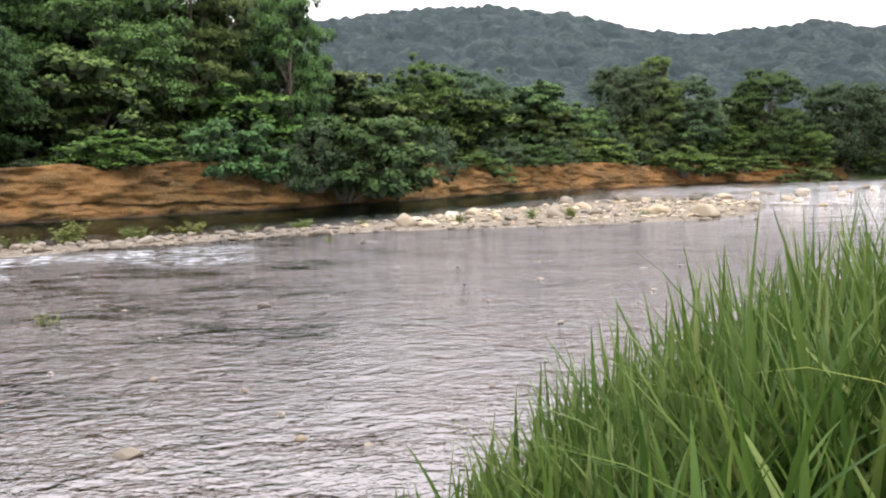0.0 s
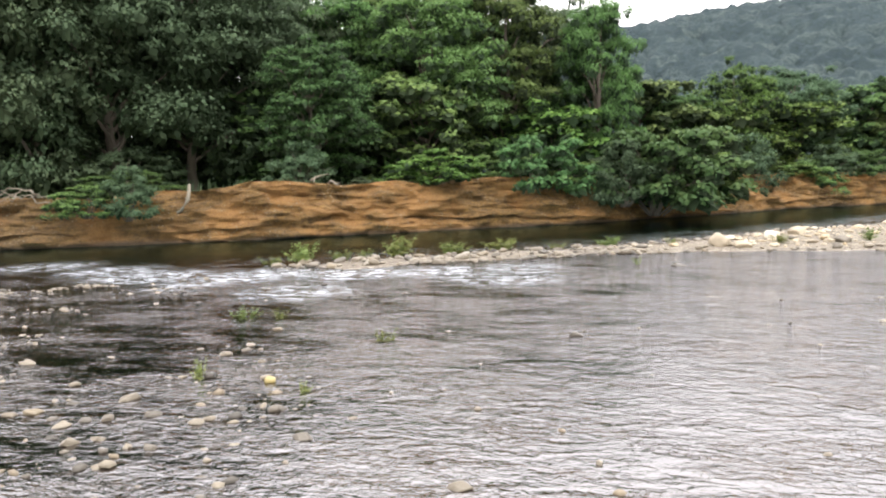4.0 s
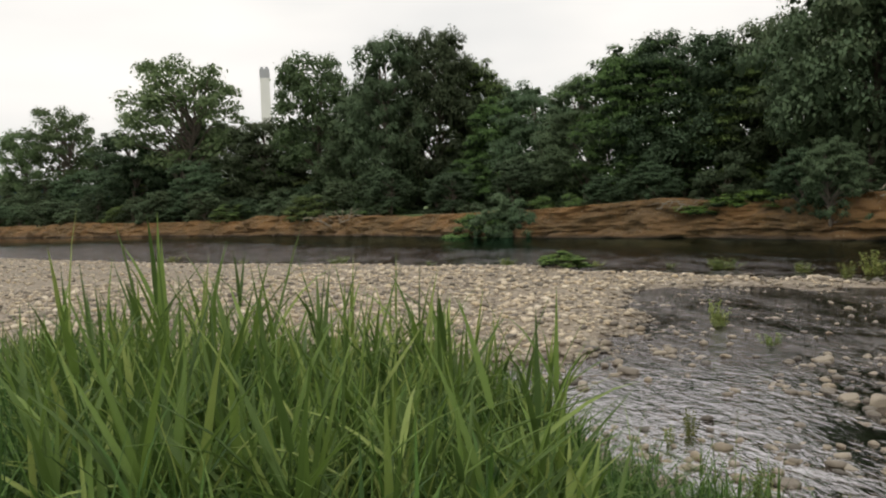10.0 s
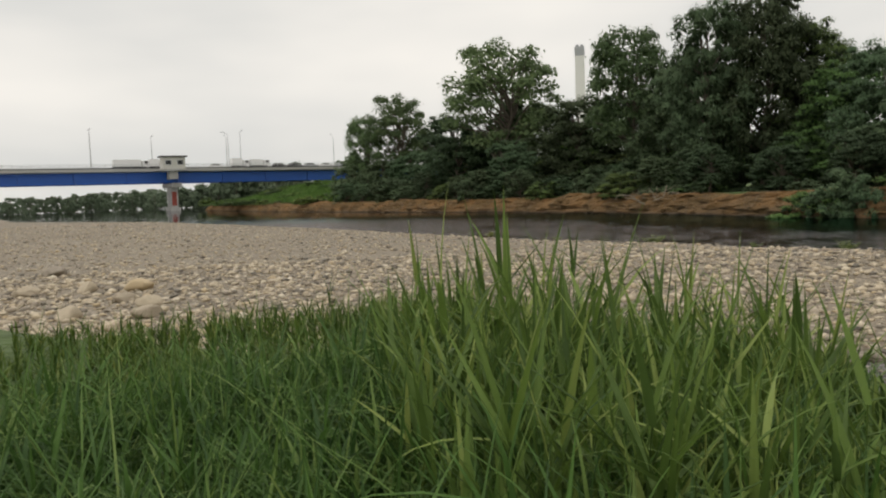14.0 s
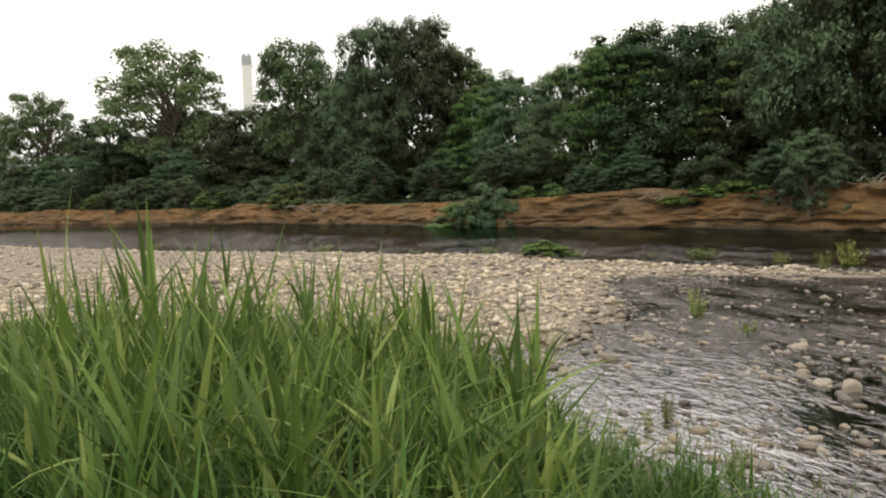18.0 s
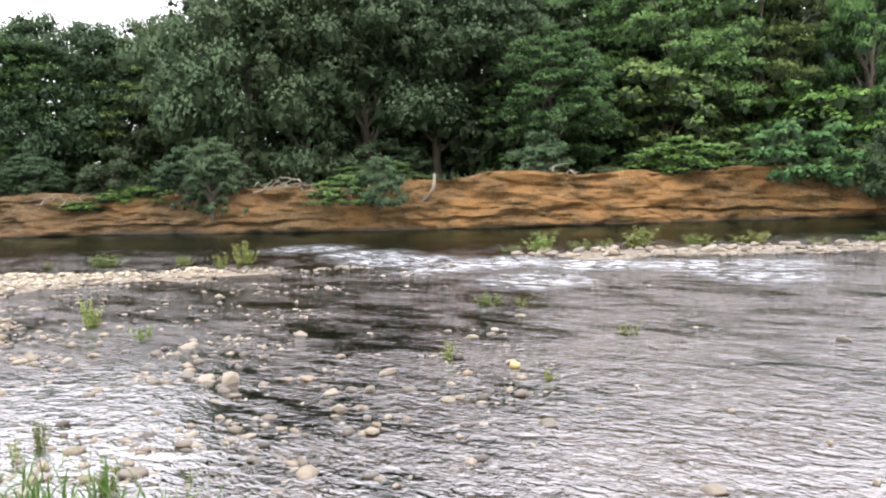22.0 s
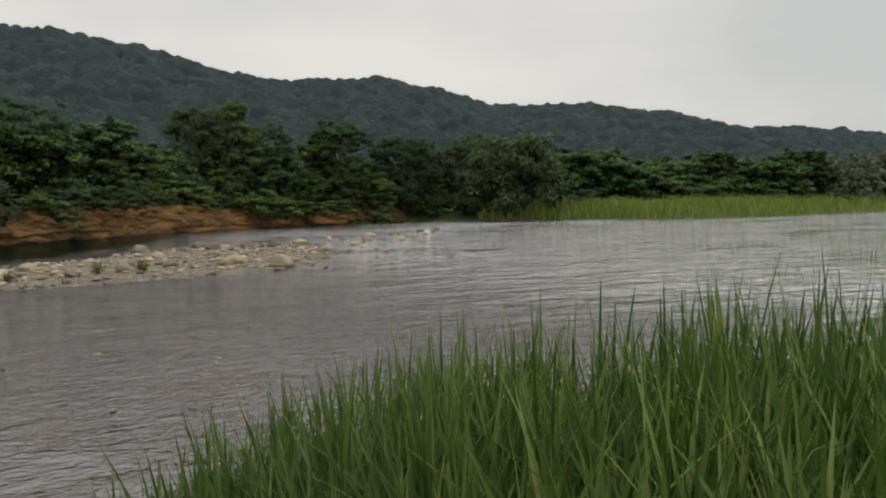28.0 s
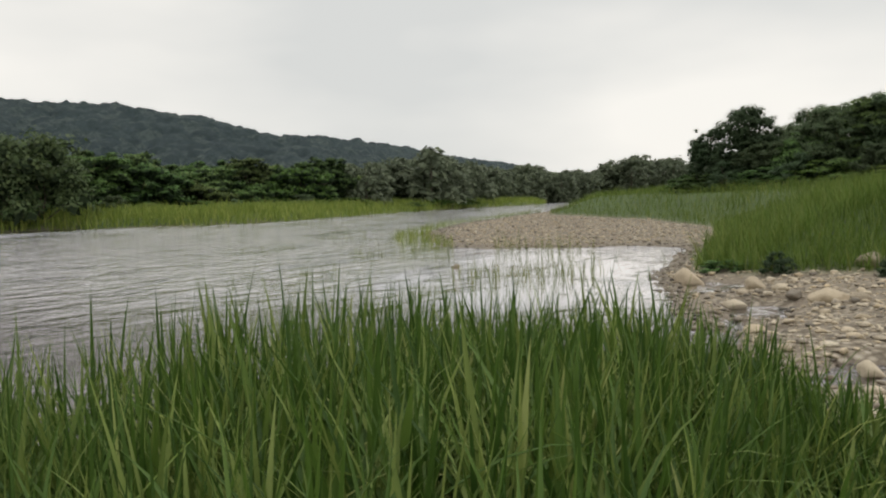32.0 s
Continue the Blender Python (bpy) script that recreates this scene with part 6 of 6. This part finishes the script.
def build_short_grass():
    """Low cover between the viewer and the water."""
    rng = np.random.default_rng(73)
    n = 9000
    b, d = np.radians(rng.uniform(-118, 150, n)), np.sqrt(rng.uniform(0.5, 3.9 ** 2, n))
    x, y = -d * np.sin(b), d * np.cos(b)
    z, soil, wet, f, nb, isl = land(x, y)
    ok = (nb > 0.06)
    x, y, z = x[ok], y[ok], z[ok]
    n = len(x)
    L = rng.uniform(0.08, 0.26, n)
    v, q = blades(np.stack([x, y, z], -1), rng.uniform(0, 6.28, n), rng.normal(1.1, 0.25, n), L, rng.uniform(0.004, 0.009, n), np.abs(rng.normal(0.7, 0.5, n)), rng, 3)
    thing("short_grass", "low green grass on the edge of the bank", "grass", kind="stuff", data=mesh_from("short_grass", v, q, M_GRASS, True))


build_short_grass()


def build_meadow(name, label, n, b0, b1, d0, d1, keep, h0, h1, w0, w1, seed, power=1.0, material=None):
    rng = np.random.default_rng(seed)
    x, y, z = scatter(n, b0, b1, d0, d1, rng, keep, power)
    n = len(x)
    L = rng.uniform(h0, h1, n) * (1 + 0.3 * wobble(x, y, 2.5, seed))
    v, q = blades(np.stack([x, y, z - 0.03], -1), rng.uniform(0, 6.28, n), rng.normal(1.25, 0.16, n), L, rng.uniform(w0, w1, n), np.abs(rng.normal(0.6, 0.45, n)), rng, 2)
    thing(name, label, "grass", kind="stuff", data=mesh_from(name, v, q, material or M_MEADOW, True))


on_mound = lambda x, y, z, soil, nb, isl, f: (nb > 0) & (soil > 0.35) & (x > 9) & (f < 0)
build_meadow("meadow_grass", "bright yellow-green meadow grass on the mound", 46000, -112, -68, 11, 95, on_mound, 0.4, 0.85, 0.02, 0.045, 81, 0.8)
build_meadow("mound_grass", "dense fresh green grass on the side of the mound", 60000, -112, -74, 12, 34, on_mound, 0.25, 0.6, 0.010, 0.024, 86, 1.1)
reeds = lambda x, y, z, soil, nb, isl, f: (f > -0.6) & (f < 11)
build_meadow("reed_grass", "tall bright green grass along the upstream bank", 110000, -74, -33, 55, 210, reeds, 0.9, 1.7, 0.06, 0.12, 82, 0.8)
spit_edge = lambda x, y, z, soil, nb, isl, f: (nb > -1.4) & (nb < 0.25) & (soil < 0.3)
build_meadow("spit_reeds", "thin line of green reeds along the spit", 14000, -78, -46, 27, 88, spit_edge, 0.3, 0.6, 0.02, 0.05, 83, 0.8)
pool = lambda x, y, z, soil, nb, isl, f: (nb < 0) & (nb > -9) & (f < -12) & (wobble(x, y, 2.0) > 0.25)
build_meadow("pool_weeds", "sparse upright weeds standing in the quiet pool", 4200, -84, -44, 14, 36, pool, 0.42, 0.78, 0.012, 0.026, 84, 1.0, M_WEED)
slope = lambda x, y, z, soil, nb, isl, f: (f > 1.0) & (f < 26)
build_meadow("slope_cover", "bright green tangled plants on the slope below the bridge", 45000, 109.5, 125, 100, 230, slope, 0.6, 1.3, 0.12, 0.30, 87, 0.9, M_VINE)
bank_top = lambda x, y, z, soil, nb, isl, f: (f > 1.2) & (f < 6) & (wobble(x, y, 1.7, 5) > -0.1)
build_meadow("bank_cover", "low tangled green plants on top of the clay bank", 26000, -36, 118, 26, 90, bank_top, 0.2, 0.6, 0.03, 0.08, 85, 0.6, M_DARK)


def make_weed(seed, stems, label):
    """A bushy waterside weed about 0.5 m high and wide."""
    rng = np.random.default_rng(seed)
    root = thing("weed", label, "weed", "weeds on the gravel")
    lines, pts = [], []
    for k in range(stems):
        a, r = rng.uniform(0, 6.28), rng.uniform(0.02, 0.24)
        top = np.array([r * math.cos(a), r * math.sin(a), rng.uniform(0.22, 0.52)])
        base = np.array([top[0] * 0.5, top[1] * 0.5, -0.03])
        lines.append(limb(base, top, 0.004, 0.0015, rng, 4, 0.05))
        for s in np.linspace(0.3, 1.0, 6):
            pts.append(base + (top - base) * s)
    v, f = tubes(lines, 4)
    part("stem", mesh_from("stem", v, f, M_WEED, True), root, kind="stuff")
    v, t, _ = leaves(np.array(pts), np.full(len(pts), 0.04), 4, 0.042, rng, 1.0, 0.1, -0.2)
    part("leafage", mesh_from("leafage", v, t, M_WEED), root, kind="stuff")
    return root


WEEDS = [make_weed(90, 22, "low leafy green weed on wet gravel"), make_weed(91, 14, "sparse yellow-green weed on wet gravel")]
weed_rng = random.Random(3)
for k, (x, y, w, h) in enumerate((
        (-13.5, 10.1, 0.62, 0.65), (-13.05, 9.2, 0.45, 0.45), (-9.0, 4.5, 0.26, 0.5), (-7.75, 4.45, 0.42, 0.35), (-5.84, 8.1, 0.37, 0.28),
        (-5.4, 8.2, 0.32, 0.36), (-4.33, 5.4, 0.14, 0.3), (-3.5, 7.25, 0.34, 0.36), (-3.2, 5.25, 0.1, 0.2), (-9.6, 14.3, 0.8, 0.4), (-9.1, 14.7, 0.75, 0.6), (-8.4, 15.2, 0.9, 0.5),
        (-7.6, 16.4, 0.8, 0.65), (-8.0, 15.6, 0.65, 0.5), (-16.0, 8.3, 0.8, 0.4), (-17.0, 7.6, 0.5, 0.35), (-14.6, 9.3, 0.4, 0.35), (-18.5, 6.4, 0.5, 0.35), (-6.6, 17.2, 0.8, 0.4),
        (-4.86, 1.95, 0.12, 0.3), (-5.0, 2.15, 0.1, 0.3), (-3.7, 2.35, 0.12, 0.25), (-3.9, 2.0, 0.14, 0.3), (-2.9, 2.4, 0.14, 0.2),
        (3.5, 20.3, 0.5, 0.4), (7.9, 22.8, 0.35, 0.4), (2.5, 20.2, 0.45, 0.4), (-2.0, 15.1, 0.3, 0.4), (-5.6, 18.0, 0.8, 0.4), (-4.4, 18.6, 0.8, 0.35), (-3.2, 19.0, 0.6, 0.3),
        (-1.8, 19.4, 0.6, 0.35), (0.6, 19.5, 0.5, 0.3), (5.4, 20.3, 0.4, 0.35), (-19.6, 4.4, 0.5, 0.3), (-21, 2.6, 0.5, 0.25), (-23, 0.2, 0.6, 0.3), (-25.5, -2.8, 0.6, 0.3), (-28.5, -5.5, 0.6, 0.3),
        (-0.3, 2.75, 0.12, 0.16), (-0.9, 2.6, 0.12, 0.16))):
    z = max(-0.06, float(land(np.array([x]), np.array([y]))[0][0]))
    m = pose(x, y, z, 0, 0, weed_rng.uniform(0, 360)) @ Matrix.Diagonal((w / 0.5, w / 0.5, 0.75 * h / 0.5, 1))
    if k < 2:
        WEEDS[k].matrix_basis = m
    else:
        copy_thing(WEEDS[k % 2], m)
# leafy plants at the foot of the mound
for x, y, h, r in ((15.5, 0.9, 0.45, 0.4), (16.1, 1.9, 0.4, 0.45), (15.3, -0.9, 0.35, 0.35)):
    plant("bush", math.degrees(math.atan2(-x, y)), math.hypot(x, y), h, r)
# the low spreading bush at the far edge of the bar
plant("vine", math.degrees(math.atan2(17.3, 5.1)), 18.0, 0.6, 0.55)


# ---- driftwood ----
def build_driftwood(x, y, z, spread, n, seed, label):
    rng = np.random.default_rng(seed)
    root = thing("driftwood", label, "driftwood", "driftwood on the bank", place=(x, y, z))
    for k in range(n):
        a = rng.uniform(0, 6.28)
        L = rng.uniform(0.5, 1.0) * spread
        c = rng.normal(size=3) * [spread * 0.35, spread * 0.35, 0.12]
        d = np.array([math.cos(a), math.sin(a), rng.uniform(-0.15, 0.35)]) * L / 2
        v, f = tubes([limb(c - d, c + d, 0.035 * rng.uniform(0.5, 1.3), 0.01, rng, 7, 0.12)], 6)
        part("branch", mesh_from("branch", v, f, M_TWIG, True), root)


def build_twigs(x, y, spread, n, seed):
    rng = np.random.default_rng(seed)
    root = thing("twig_heap", "thin dry brown stalks washed up on the wet shore", "twigs", "twigs on the shore", place=(x, y, max(0.02, float(land(np.array([x]), np.array([y]))[0][0])) + 0.01))
    for k in range(n):
        a, L = rng.uniform(0, 6.28), rng.uniform(0.4, 1.0) * spread
        c = rng.normal(size=3) * [spread * 0.4, spread * 0.15, 0.012]
        d = np.array([math.cos(a), math.sin(a) * 0.4, rng.uniform(-0.03, 0.12)]) * L / 2
        v, f = tubes([limb(c - d, c + d, 0.004, 0.0015, rng, 6, 0.06)], 5)
        part("stalk", mesh_from("stalk", v, f, M_TWIG, True), root)


def bank_place(bearing, f_in, z):
    """A place on the far bank's face at a bearing."""
    for d in np.arange(20, 120, 0.25):
        x, y = polar(bearing, d)
        if inside_distance(np.array([x]), np.array([y]), FAR_LAND)[0] > f_in:
            return x, y, z
    return x, y, z


build_driftwood(*bank_place(51, 0.9, 1.55), 1.6, 12, 95, "tangle of bleached dead branches on the bank")
build_driftwood(*bank_place(64, 0.9, 1.2), 1.6, 10, 96, "bleached fallen branches at the bank's edge")
build_driftwood(*bank_place(89, 1.0, 1.0), 2.6, 16, 97, "heap of grey dead branches washed onto the bank")
build_driftwood(*bank_place(30, 1.4, 1.75), 0.9, 5, 98, "few dry twigs on the top of the bank")
bx, by, bz = bank_place(40.4, 0.5, 1.35)
root = thing("exposed_root", "pale curved root hanging from the clay bank", "root", place=(bx, by, bz))
v, f = tubes([[(0.35, 0.3, 0.55, 0.04), (0.5, 0.1, 0.35, 0.06), (0.5, 0, 0.05, 0.065), (0.3, -0.1, -0.3, 0.06), (-0.1, -0.15, -0.5, 0.045), (-0.4, -0.2, -0.58, 0.03)]], 8)
part("root_limb", mesh_from("root_limb", v, f, M_TWIG, True), root)


# dry stalks and twigs washed up at the viewer's shore
for x, y, spread, n, seed in ((-0.6, 2.55, 0.5, 9, 101), (-0.1, 2.6, 0.45, 8, 102), (0.25, 2.65, 0.35, 6, 103)):
    build_twigs(x, y, spread, n, seed)
